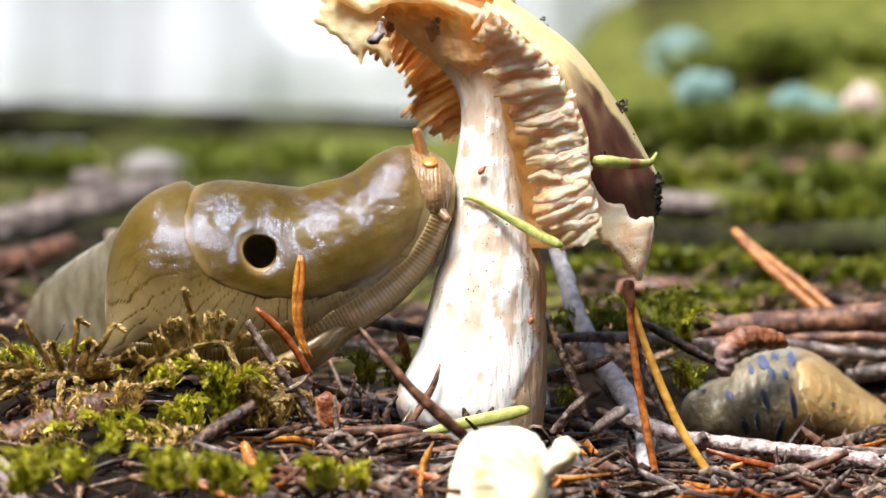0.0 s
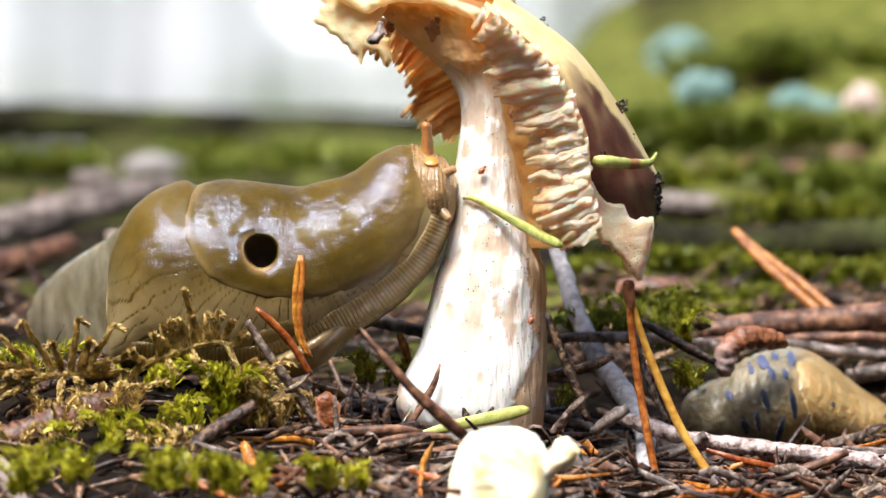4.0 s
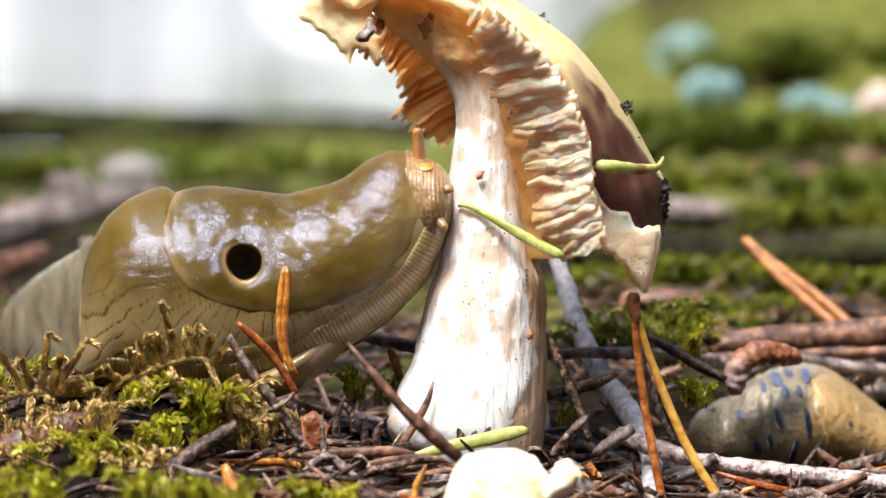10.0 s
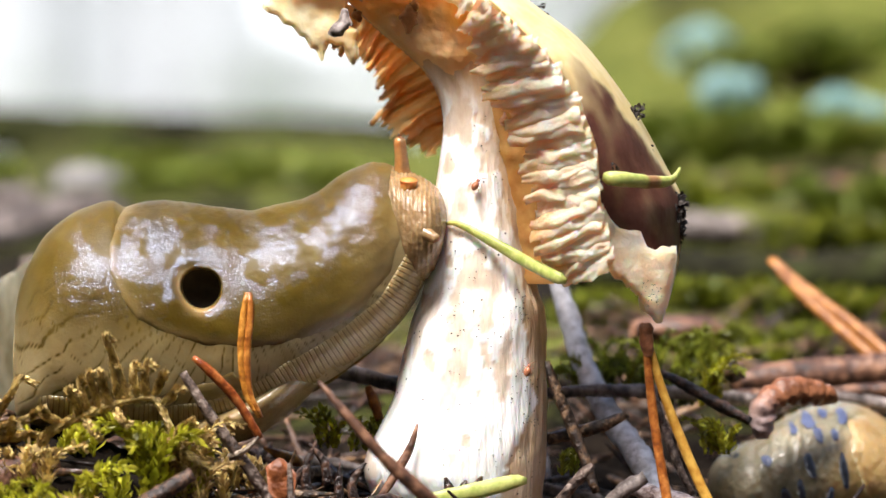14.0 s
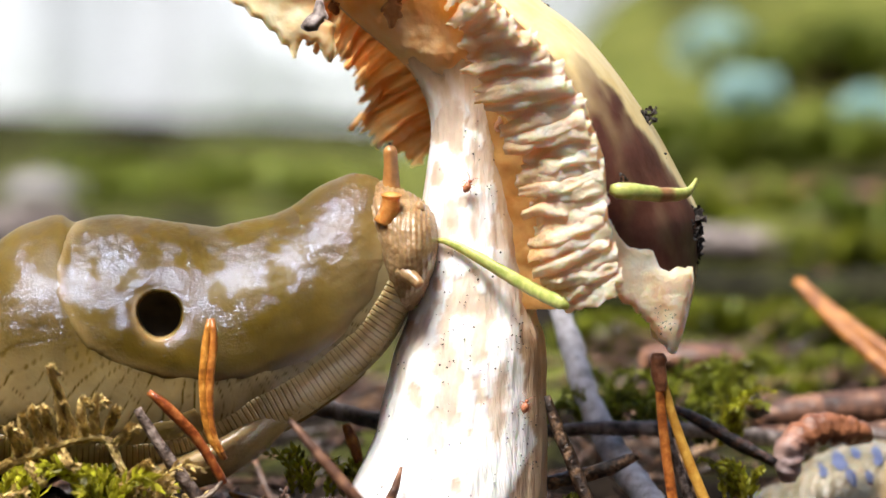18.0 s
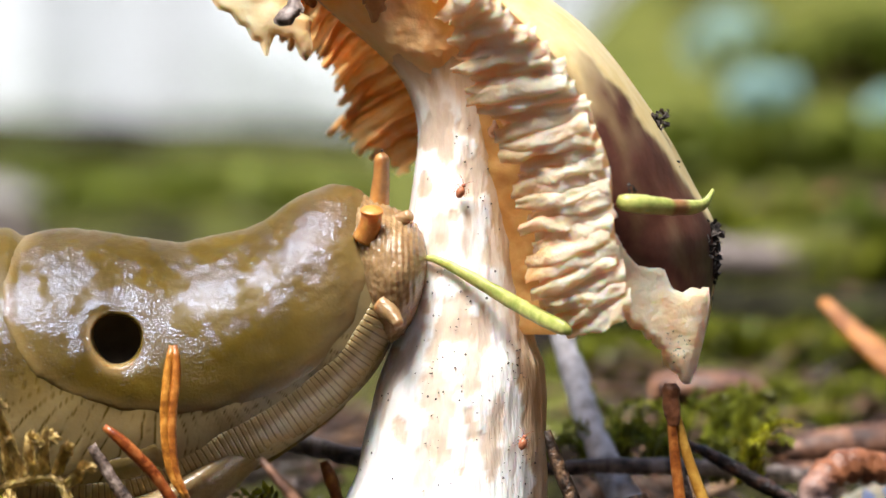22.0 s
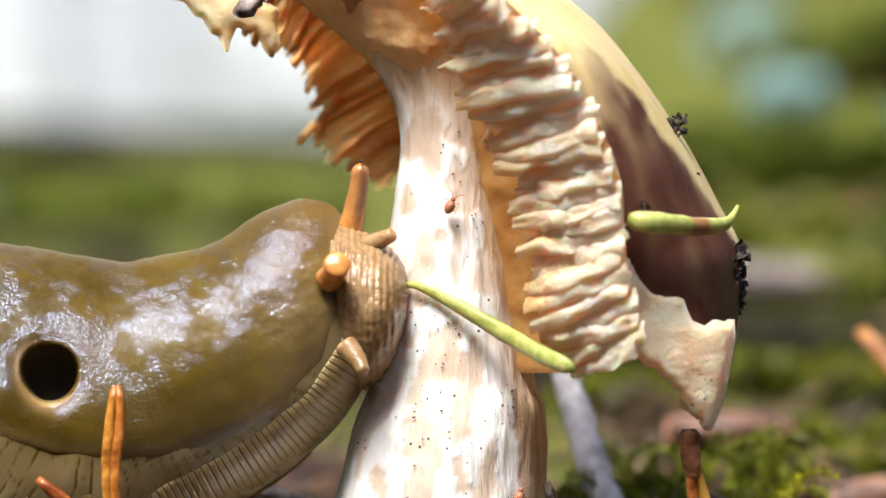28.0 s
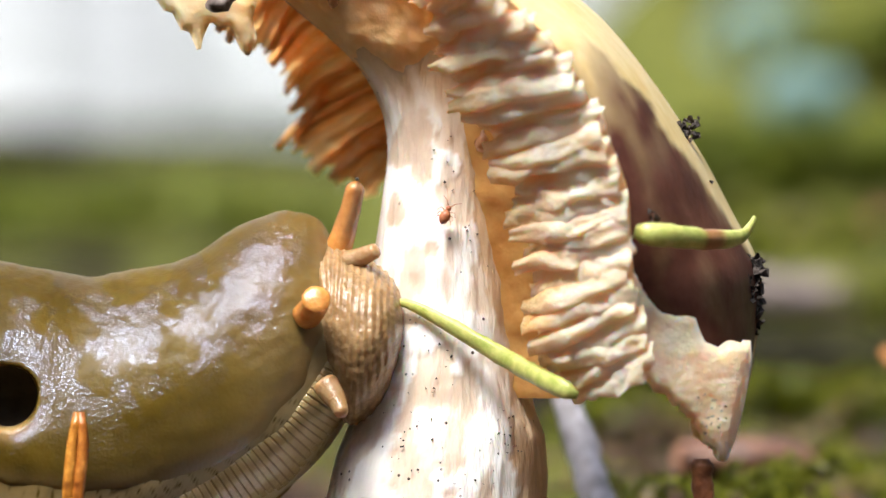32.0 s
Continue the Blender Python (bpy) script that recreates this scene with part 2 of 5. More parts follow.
# Tail base is paler than the flank, its wet sheen put into the colour.
TAILSKIN = material("slug_tail", [(0.17, 0.14, 0.08), (0.33, 0.29, 0.20)], 0.08, 90, bump=0.6, bump_scale=350, sss=0.3, rough_to=0.16, shine=1.0, shine_tint=(0.8, 0.9, 1.0), ior=1.5, patchy=True)
SLIME = material("slime", [(0.13, 0.085, 0.025), (0.20, 0.14, 0.05)], 0.06, 200, bump=0.35, bump_scale=600, shine=1.0, ior=1.6, coat=1.0, coat_rough=0.03)
FOOT = material("slug_foot", [(0.33, 0.23, 0.10), (0.43, 0.315, 0.155)], 0.22, 300, bump=0.25, bump_scale=1500,
                tone=[(0.10, 0.06, 0.022), (0.15, 0.095, 0.04)], sss=0.4, coat=0.3)
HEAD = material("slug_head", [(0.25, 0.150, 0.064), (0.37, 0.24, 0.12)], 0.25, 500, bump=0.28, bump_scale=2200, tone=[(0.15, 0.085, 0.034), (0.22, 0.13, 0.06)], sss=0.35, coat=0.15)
FEELER = material("slug_feeler", [(0.46, 0.185, 0.04), (0.60, 0.28, 0.075)], 0.25, 700, bump=0.2, bump_scale=2500,
                  tone=[(0.22, 0.12, 0.055), (0.30, 0.165, 0.075)], sss=0.5, coat=0.25)
# Dark lining of the breathing holes, with their inner shade put into the colour.
PIT = material("slug_hole", [(0.030, 0.019, 0.009), (0.05, 0.034, 0.018)], 0.7, 300, bump=0.2)
STEM = material("mushroom_stem", [(0.84, 0.82, 0.78), (0.94, 0.93, 0.90)], 0.5, 220, bump=0.8, bump_scale=1000, stretch=(1, 1, 0.2),
                tone=[(0.52, 0.34, 0.19), (0.68, 0.51, 0.35)], sss=0.25, specks=(900, 0.16, (0.03, 0.02, 0.015), 0.56))
FLESH = material("cap_flesh", [(0.96, 0.72, 0.38), (0.99, 0.87, 0.60)], 0.5, 260, bump=0.4, bump_scale=700,
                 tone=[(0.62, 0.28, 0.07), (0.76, 0.42, 0.14)], sss=0.4, translucent=0.36)
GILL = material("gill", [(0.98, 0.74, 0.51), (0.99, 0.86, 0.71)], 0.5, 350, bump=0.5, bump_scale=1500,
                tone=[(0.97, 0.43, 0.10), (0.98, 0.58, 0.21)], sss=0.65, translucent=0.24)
HOLLOW_FLESH = material("hollow_flesh", [(0.95, 0.62, 0.30), (0.98, 0.76, 0.46)], 0.5, 240, bump=0.5, bump_scale=900, tone=[(0.95, 0.44, 0.10), (0.98, 0.58, 0.20)], sss=0.25, translucent=0.35)
STAIN = material("brown_stain", [(0.20, 0.07, 0.018), (0.32, 0.13, 0.04)], 0.5, 500, bump=0.4)
REAR_GILL = material("rear_gill", [(0.98, 0.56, 0.18), (1.0, 0.72, 0.32)], 0.5, 350, bump=0.5, translucent=0.55)
CROWN = material("crown_skin", [(0.90, 0.72, 0.38), (0.96, 0.84, 0.55)], 0.5, 160, bump=0.2, translucent=0.88)
SKIN = material("cap_skin", [(0.72, 0.55, 0.22), (0.84, 0.70, 0.38)], 0.5, 160, bump=0.2, bump_scale=700, shine=0.3,
                tone=[(0.075, 0.026, 0.017), (0.15, 0.060, 0.040)], sss=0.12, coat=0.08, translucent=0.22)
BARK = material("twig_bark", [(0.024, 0.014, 0.009), (0.13, 0.088, 0.062), (0.36, 0.28, 0.22)], 0.6, 800, bump=0.9, bump_scale=1500, per_object=0.3)
DARKTWIG = material("dark_twig", [(0.006, 0.003, 0.002), (0.035, 0.018, 0.011), (0.22, 0.12, 0.07)], 0.34, 700, bump=0.8, bump_scale=1800, per_object=0.5)
PALEBARK = material("pale_bark", [(0.34, 0.32, 0.32), (0.60, 0.58, 0.60), (0.80, 0.79, 0.82)], 0.5, 500, bump=0.6, bump_scale=1200)
ORANGE = material("orange_needle", [(0.19, 0.048, 0.008), (0.40, 0.125, 0.02), (0.62, 0.25, 0.055)], 0.3, 700, bump=0.3, bump_scale=1600, per_object=0.3, translucent=0.1)
GREEN = material("green_needle", [(0.36, 0.42, 0.09), (0.60, 0.62, 0.20)], 0.35, 700, bump=0.2, tone=[(0.32, 0.16, 0.06), (0.40, 0.2, 0.08)], sss=0.15, translucent=0.12)
LITTER = material("litter", [(0.006, 0.004, 0.003), (0.06, 0.032, 0.021), (0.36, 0.19, 0.10)], 0.30, 500, bump=0.4, bump_scale=1500, spread=(0.25, 0.75), island=True, per_object=0.8)
MOSS = material("moss", [(0.20, 0.20, 0.006), (0.62, 0.57, 0.05)], 0.42, 250, bump=0.2, island=True, per_object=0.5, translucent=0.42)
GOLDMOSS = material("golden_moss", [(0.30, 0.19, 0.045), (0.74, 0.55, 0.22)], 0.5, 500, bump=0.2, island=True, per_object=0.35, translucent=0.15)
TEAL = material("teal_lichen", [(0.075, 0.16, 0.145), (0.16, 0.25, 0.23)], 0.8, 200, bump=0.4)
PALELEAF = material("pale_leaf", [(0.34, 0.25, 0.21), (0.52, 0.41, 0.35)], 0.6, 200, bump=0.3)
PINKBARK = material("pink_bark", [(0.10, 0.055, 0.045), (0.44, 0.33, 0.30), (0.70, 0.61, 0.58)], 0.55, 750, bump=0.9, bump_scale=1200)
GREYWOOD = material("grey_wood", [(0.026, 0.019, 0.015), (0.13, 0.10, 0.085), (0.34, 0.28, 0.25)], 0.6, 420, bump=0.6, bump_scale=500)
BROWNWOOD = material("brown_wood", [(0.026, 0.011, 0.006), (0.115, 0.050, 0.027), (0.29, 0.145, 0.08)], 0.48, 380, bump=0.6, bump_scale=600)
LOGMAT = material("mossy_log", [(0.010, 0.009, 0.006), (0.026, 0.025, 0.012), (0.05, 0.058, 0.018)], 0.95, 60, shine=0.1, bump=0.6, bump_scale=300)
PALECAP = material("pale_cap", [(0.74, 0.58, 0.22), (0.90, 0.84, 0.58), (0.94, 0.92, 0.82)], 0.5, 110, bump=0.3, bump_scale=400, sss=0.2)
REDBUD = material("red_bud", [(0.12, 0.038, 0.014), (0.30, 0.115, 0.048)], 0.4, 600, bump=0.5, bump_scale=1400, tone=[(0.6, 0.5, 0.5), (0.8, 0.72, 0.72)])
SLUG2 = material("spotted_slug", [(0.15, 0.125, 0.07), (0.27, 0.225, 0.14)], 0.3, 200, bump=0.9, bump_scale=900, tone=[(0.32, 0.205, 0.075), (0.42, 0.28, 0.115)],
                 sss=0.5, coat=0.3, coat_rough=0.16)
SPOT = material("slug_spot", [(0.012, 0.014, 0.02), (0.03, 0.035, 0.05)], 0.35, 400, bump=0.2)
BLUESPOT = material("slug_blue_spot", [(0.045, 0.055, 0.11), (0.10, 0.115, 0.19)], 0.35, 400, bump=0.2)
MITE = material("springtail", [(0.34, 0.10, 0.045), (0.50, 0.20, 0.10)], 0.35, 3000, bump=0.1)
DIRT = material("dirt", [(0.016, 0.012, 0.010), (0.09, 0.070, 0.058)], 0.8, 1500, bump=0.6, bump_scale=3000)
TRUNK = material("far_trunk", [(0.26, 0.24, 0.22), (0.42, 0.40, 0.37)], 0.85, 2, bump=0.2, bump_scale=8)
LEAF = material("far_leaf", [(0.10, 0.16, 0.03), (0.22, 0.30, 0.08)], 0.6, 1, bump=0, translucent=0.4)
# Emission stands in for hazy sky; streaks and bright gaps are painted into it.
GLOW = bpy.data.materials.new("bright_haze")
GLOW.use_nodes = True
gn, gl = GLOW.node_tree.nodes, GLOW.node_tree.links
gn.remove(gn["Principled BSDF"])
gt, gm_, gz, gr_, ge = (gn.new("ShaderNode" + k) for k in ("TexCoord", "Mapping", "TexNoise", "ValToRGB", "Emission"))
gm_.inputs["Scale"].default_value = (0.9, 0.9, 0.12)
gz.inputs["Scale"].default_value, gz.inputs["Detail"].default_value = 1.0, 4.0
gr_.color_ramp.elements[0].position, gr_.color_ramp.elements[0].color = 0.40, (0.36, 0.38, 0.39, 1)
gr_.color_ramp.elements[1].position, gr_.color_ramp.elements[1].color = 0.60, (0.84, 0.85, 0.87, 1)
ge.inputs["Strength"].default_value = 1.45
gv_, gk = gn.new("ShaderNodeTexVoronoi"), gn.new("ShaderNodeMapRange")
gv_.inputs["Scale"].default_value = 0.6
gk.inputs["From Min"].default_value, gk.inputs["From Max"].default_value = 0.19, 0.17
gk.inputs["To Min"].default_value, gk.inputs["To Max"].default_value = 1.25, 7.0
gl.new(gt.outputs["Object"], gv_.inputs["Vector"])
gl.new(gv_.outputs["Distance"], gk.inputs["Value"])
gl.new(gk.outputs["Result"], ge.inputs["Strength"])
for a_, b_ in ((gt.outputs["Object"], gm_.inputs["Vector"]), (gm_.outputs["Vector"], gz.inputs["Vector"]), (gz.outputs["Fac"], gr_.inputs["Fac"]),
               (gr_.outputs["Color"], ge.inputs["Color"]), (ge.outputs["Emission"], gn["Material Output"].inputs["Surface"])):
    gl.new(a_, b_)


# ---- ground ----
PROFILE = [(-60.0, -2.5), (-2.5, -0.35), (-0.9, -0.14), (-0.4, -0.062), (-0.15, -0.0190), (-0.09, -0.0128), (-0.06, -0.0096), (-0.03, -0.0054),
           (0.0, -0.0006), (0.04, 0.0030), (0.1, 0.0150), (0.25, 0.0360), (0.38, 0.0510), (0.54, 0.0620), (0.75, 0.0580), (1.2, 0.030),
           (4.0, -0.1), (40.0, -0.5), (2000.0, -1.0)]


def height(x, y):
    wide = (1 + max(y, -0.3) / FAR) / (1 + max(y, -0.3))
    x /= wide
    z = curve(PROFILE, y)
    z += 0.0125 * math.exp(-((x + 0.062) / 0.030) ** 2 - ((y + 0.004) / 0.035) ** 2)
    z += 0.080 * smooth(x, -0.015, 0.12) * smooth(y, 0.26, 0.62) * (1 - smooth(y, 1.2, 6.0))
    z -= 0.0035 * math.exp(-((x - 0.060) / 0.025) ** 2 - ((y - 0.02) / 0.03) ** 2)
    z -= 0.0055 * smooth(x, 0.012, 0.035) * (1 - smooth(y, 0.02, 0.07))
    return EYE + (z - EYE) * wide


def ground_z(x, y):
    z = height(x, y)
    near = math.exp(-(max(0.0, abs(x) - 0.1) / 0.3) ** 2 - (max(0.0, y) / 0.5) ** 2)
    p = Vector((x * 160, y * 160, 0))
    z += 0.0016 * near * noise.fractal(p, 1.0, 2.0, 3) + 0.0011 * near * noise.noise(p * 2.7)
    if 0.08 < y < 1:
        z += 0.006 * smooth(y, 0.08, 0.3) * noise.fractal(Vector((x * 25, y * 25, 3)), 1.0, 2.0, 3)
    return z


def ground_depth(a, b, start=300):
    """How far back the ground lies at a place of the plan."""
    d = start
    while d < 7000:
        p = at(a, b, d)
        if p.z <= ground_z(p.x, p.y):
            return d
        d += 20
    return d


def spaced(lo, hi, fine, far):
    """Even steps between lo and hi, then ever wider ones out to far on both sides."""
    xs = list(np.arange(lo, hi, fine))
    out, step, x = [], fine, hi
    while x < far[1]:
        out.append(x)
        step *= 1.35
        x += step
    left, step, x = [], fine, lo
    while x > far[0]:
        step *= 1.35
        x -= step
        left.append(x)
    return left[::-1] + xs + out + [far[1]]


def ground_sheet():
    xs, ys = spaced(-0.12, 0.13, 0.0011, (-900, 900)), spaced(-0.09, 0.16, 0.0012, (-60, 1500))
    rows, tone = [], []
    for y in ys:
        row = []
        for x in xs:
            z = ground_z(x, y)
            row.append((x, y, z))
            g = smooth(noise.fractal(Vector((x * 22 + 5, y * 22, 1)), 1.0, 2.0, 3) + 0.4 * smooth(y, 0.2, 0.3), -0.35, 0.12) * (0.8 * smooth(y, 0.06, 0.10) * (1 - smooth(y, 0.15, 0.19)) * (1 - smooth(x, 0.045, 0.065)) + 0.12 * smooth(y, 0.06, 0.10) + 0.88 * smooth(y, 0.23, 0.29))
            tone.append(g * (1.0 if x > -0.03 else 0.45) * (1 - smooth(y, 0.7, 1.6)) * (1 - smooth(abs(x), 0.5, 1.4)))
        rows.append(row)
    v, f = sheet(rows)
    return Geo().add(v, [q[::-1] for q in f], tone)


ground = tagged(part("ground", ground_sheet(), SOIL), "dark forest soil with needles and green moss", "ground", kind="structure")

# ---- large slug ----
SLUG_TOP = [(186, 545), (189, 480), (200, 432), (225, 380), (260, 346), (300, 326), (328, 321), (345, 329), (372, 325), (420, 324), (480, 331), (530, 334),
            (580, 323), (620, 308), (660, 281), (700, 263), (724, 263), (742, 270), (760, 292), (780, 296), (806, 312)]
SLUG_LOW = [(186, 560), (190, 630), (205, 645), (260, 654), (400, 664), (490, 660), (545, 640), (600, 604), (650, 575), (700, 540), (740, 503), (770, 464),
            (790, 420), (806, 372)]
SLUG_HALF = [(186, 8), (192, 50), (215, 105), (260, 140), (330, 150), (480, 150), (600, 138), (700, 115), (750, 95), (790, 70), (806, 50)]
MANTLE = [(356, 308), (334, 342), (320, 382), (323, 424), (341, 462), (366, 494), (410, 518), (470, 532), (540, 534), (610, 525), (660, 503), (705, 466), (738, 420),
          (754, 370), (758, 300), (754, 240), (700, 190), (600, 230), (500, 250), (400, 250)]
HOLE = (460, 448)


def slug_point(a, ang, out=0.0):
    top, low, half = curve(SLUG_TOP, a), curve(SLUG_LOW, a), curve(SLUG_HALF, a)
    mid, r = (top + low) / 2, (low - top) / 2
    s, c = math.sin(ang), math.cos(ang)
    e = 1.08 if s > 0 else 0.82
    y = -math.copysign(abs(c) ** e, c) * (half + out)
    b = mid - math.copysign(abs(s) ** e, s) * (r + out)
    return a, b, y


def slug_front(a, b):
    """Depth of the slug's near side."""
    top, low, half = curve(SLUG_TOP, a), curve(SLUG_LOW, a), curve(SLUG_HALF, a)
    s = max(-1.0, min(1.0, ((top + low) / 2 - b) / ((low - top) / 2)))
    e = 1.08 if s > 0 else 0.82
    return -half * max(0.0, 1 - abs(s) ** (2 / e)) ** (e / 2)


def slug_rows(a0, a1, na, nth, offset):
    """offset(a, b, front) gives how far the skin lies outside the plain form, and a tone."""
    rows, tone = [], []
    for i in range(na):
        a = a0 + (a1 - a0) * i / (na - 1)
        row = []
        for j in range(nth):
            ang = 2 * math.pi * j / nth
            _, b, y = slug_point(a, ang)
            out, tn, push = offset(a, b, y < 0)
            _, b, y = slug_point(a, ang, out)
            row.append(at(a, b, y + push))
            tone.append(tn)
        rows.append(row)
    return rows, tone


def pit(a, b):
    turn = math.atan2(b - HOLE[1], a - HOLE[0])
    return math.hypot((a - HOLE[0]) / 32.5, (b - HOLE[1] - 0.14 * (a - HOLE[0])) / 28.5) * (1 + 0.07 * math.sin(2 * turn + 0.8) + 0.03 * math.sin(3 * turn))


def body_skin(a, b, front):
    n = 2.5 * noise.noise(Vector((a * 0.03, b * 0.02, 2)))
    push = 95 * (1 - smooth(pit(a, b), 0.95, 1.2)) if front else 0
    low = curve(SLUG_LOW, a)
    turn = math.atan2(b - 400, a - 520)
    far = math.hypot(a - 520, b - 400)
    phase = 34 * turn + 2.6 * noise.fractal(Vector((a * 0.012, b * 0.012, 5)), 1.0, 2.0, 3)
    line = math.exp(-(math.sin(phase) / 0.15) ** 2) * smooth(noise.noise(Vector((a * 0.02, b * 0.03, 8))), -0.5, -0.05)
    line = max(line, 0.7 * math.exp(-(math.sin(far * 0.14 + 2 * noise.noise(Vector((a * 0.03, b * 0.03, 2)))) / 0.12) ** 2) * smooth(noise.noise(Vector((a * 0.035, b * 0.035, 1))), 0.1, 0.35))
    line *= front * smooth(b, 400, 450)
    pale = 0.95 * smooth(b, low - 190, low - 60)
    return n - 0.8 * line, pale - (0.45 + 0.8 * pale) * line, push


def mantle_skin(a, b, front):
    dist = 60.0
    if front or a < 375 or a > 730:
        dist = depth_inside(a, b, MANTLE)
    h = math.sqrt(max(0.0, 1 - (1 - min(max(dist, 0) / 34.0, 1.0)) ** 2))
    out = -4 + 8 * h if dist > 0 else -7
    out += 3.0 * h * noise.fractal(Vector((a * 0.014, b * 0.018, 7)), 1.0, 2.0, 2)
    crease = 1 - smooth(b, 350, 440)
    out += (0.3 + 0.4 * crease) * h * noise.fractal(Vector((a * 0.075, b * 0.12, 3)), 1.0, 2.0, 2)
    out += 1.1 * h * crease * noise.fractal(Vector((a * 0.03 + b * 0.02, b * 0.06 - a * 0.015, 11)), 0.8, 2.0, 3)
    dip = smooth(a, 560, 620) * (1 - smooth(a, 640, 690)) * (1 - smooth(b, 330, 430))
    out -= 3 * dip
    push = 0.0
    tn = 0.0
    if front:
        r = pit(a, b)
        push = 95 * (1 - smooth(r, 0.78, 1.0)) + 3 * math.exp(-((r - 1.05) / 0.25) ** 2)
        # lower and left wall paler: the hole's lit glossy rim put into the tone
        tn = (0.05 + 0.9 * max(smooth(b - 0.4 * (a - HOLE[0]), 452, 480), 0.8 * smooth(HOLE[0] - a, 8, 32))) * math.exp(-((r - 0.97) / 0.24) ** 2)
    tn = max(tn, 0.30 * smooth(a + 25 * noise.noise(Vector((a * 0.02, b * 0.02, 5))), 625, 720))
    # the pale rim widens in front, where tone also stands for a wet reflection
    wide = 9.0 + 9.0 * smooth(a, 540, 620)
    rimline = math.exp(-((dist - 7) / wide) ** 2) if dist > -5 else 0
    return out, max(tn, (0.45 + 0.35 * smooth(a, 600, 660)) * rimline), push


banana_slug = thing("slug", "olive-brown wet slug with open breathing hole, eating the mushroom", "slug")
banana_slug.location = at(480, 500, 0)
SLUG_BACK = Matrix.Translation(-banana_slug.location)


def slug_part(name, geo, mat, label="", pivot=None):
    """A part of the slug; its own origin lies at the pivot, so that it can turn there."""
    p = Vector(pivot) if pivot is not None else banana_slug.location.copy()
    geo.v = [tuple(Vector(v) - p) for v in geo.v]
    ob = part(name, geo, mat, banana_slug, label)
    ob.location = p - banana_slug.location
    return ob


rows, tone = slug_rows(186, 806, 280, 250, body_skin)
v, f = sheet(rows, close_v=True)
f.append(tuple(range(250)))
f.append(tuple(range(279 * 250 + 249, 279 * 250 - 1, -1)))
slug_body = slug_part("body", Geo().add(v, f, tone), FLANK, "olive-brown wet flank with fine dark grooves")

rows, tone = slug_rows(308, 762, 230, 320, mantle_skin)
v, f = sheet(rows, close_v=True)
slug_mantle = slug_part("mantle", Geo().add(v, f, tone), SLUG, "smooth glossy olive mantle with a pale rim")

cup = []
for i in range(7):
    r = 1.02 * i / 6
    cup.append([at(HOLE[0] + 37 * r * math.cos(q * 0.2618), HOLE[1] + 30 * r * math.sin(q * 0.2618), -150 + 72 - 26 * r * r) for q in range(24)])
v, f = sheet(cup, close_v=True)
slug_hole = slug_part("breathing_hole", Geo().add(v, f), PIT, "dark open breathing hole")

tail = []
TAIL = along([(330, 345, 650, 170, 130), (260, 375, 650, 260, 135), (205, 418, 650, 400, 130), (160, 446, 650, 560, 120), (120, 474, 645, 720, 105),
              (92, 500, 635, 850, 85), (70, 532, 615, 960, 55), (58, 566, 585, 1040, 8)], 50)
for a, top, low, d, half in TAIL:
    half *= 1 + 0.05 * math.sin(a * 0.21) + 0.10 * noise.noise(Vector((a * 0.05, 3, 0)))
    tail.append([at(a + 0.45 * half * math.cos(q * math.pi / 18), (top + low) / 2 - (low - top) / 2 * math.sin(q * math.pi / 18),
                    d - half * math.cos(q * math.pi / 18)) for q in range(36)])
v, f = sheet(tail, close_v=True)
slug_tail = slug_part("tail", Geo().add(v, f), TAILSKIN, "pale greyish keeled hind end of the body")

# fringe of the foot: a pale band with a ladder of dark grooves
FRINGE = [(205, 628), (300, 634), (400, 640), (480, 634), (545, 606), (600, 572), (650, 543), (700, 506), (735, 470), (758, 434), (772, 404), (780, 386)]
line = along([(*p, 0) for p in FRINGE], 1500)
rows, tone = [], []
for i, (a, b, _) in enumerate(line):
    p, q = line[max(i - 1, 0)], line[min(i + 1, len(line) - 1)]
    wx, wy = q[0] - p[0], q[1] - p[1]
    ln = math.hypot(wx, wy)
    nx, ny = -wy / ln, wx / ln
    groove = 0.5 + 0.5 * math.cos(i / 1500 * 2 * math.pi * 92 + 3.5 * noise.noise(Vector((i * 0.012, 0, 0))))
    fade = smooth(i, 0, 54)
    w = (25 - 5 * smooth(i, 1150, 1500) + 2.5 * noise.noise(Vector((i * 0.008, 3, 0)))) * fade
    cut = 0.5 + 0.7 * noise.noise(Vector((i * 0.03, 7, 0)))
    row = []
    for j in range(13):
        ang = math.pi * j / 12
        h = math.sin(ang) ** 0.6 if 0 < j < 12 else 0.0
        fa, fb = a + nx * w * math.cos(ang), b + ny * w * math.cos(ang)
        row.append(at(fa, fb, slug_front(fa, fb) + 4 - (8 - 1.6 * smooth(1 - groove, 0.7, 1.0)) * h * fade))
        tone.append(min(1.0, max(0.0, 0.75 * smooth(1 - groove, 0.80, 1.0) * (0.3 + cut) * (0.3 + 0.7 * math.sin(ang)) + 0.25 * noise.noise(Vector((i * 0.02, j * 0.6, 2))))))
    rows.append(row)
v, f = sheet(rows)
slug_fringe = slug_part("foot_fringe", Geo().add(v, [q[::-1] for q in f], tone), FOOT, "pale foot fringe with fine dark cross grooves")

# sole and lip of the foot, lifted off the ground
sole = []
for a, b, d, r in along([(450, 655, -20, 20), (520, 640, -46, 30), (575, 610, -46, 30), (630, 566, -28, 21), (690, 520, -15, 16), (728, 476, -12, 12), (758, 432, -16, 10), (774, 398, -24, 8)], 40):
    sole.append([at(a + 0.6 * r * math.cos(q * math.pi / 12), b + r * math.sin(q * math.pi / 12), d + (80 - 48 * smooth(a, 570, 680)) * math.cos(q * math.pi / 12)) for q in range(24)])
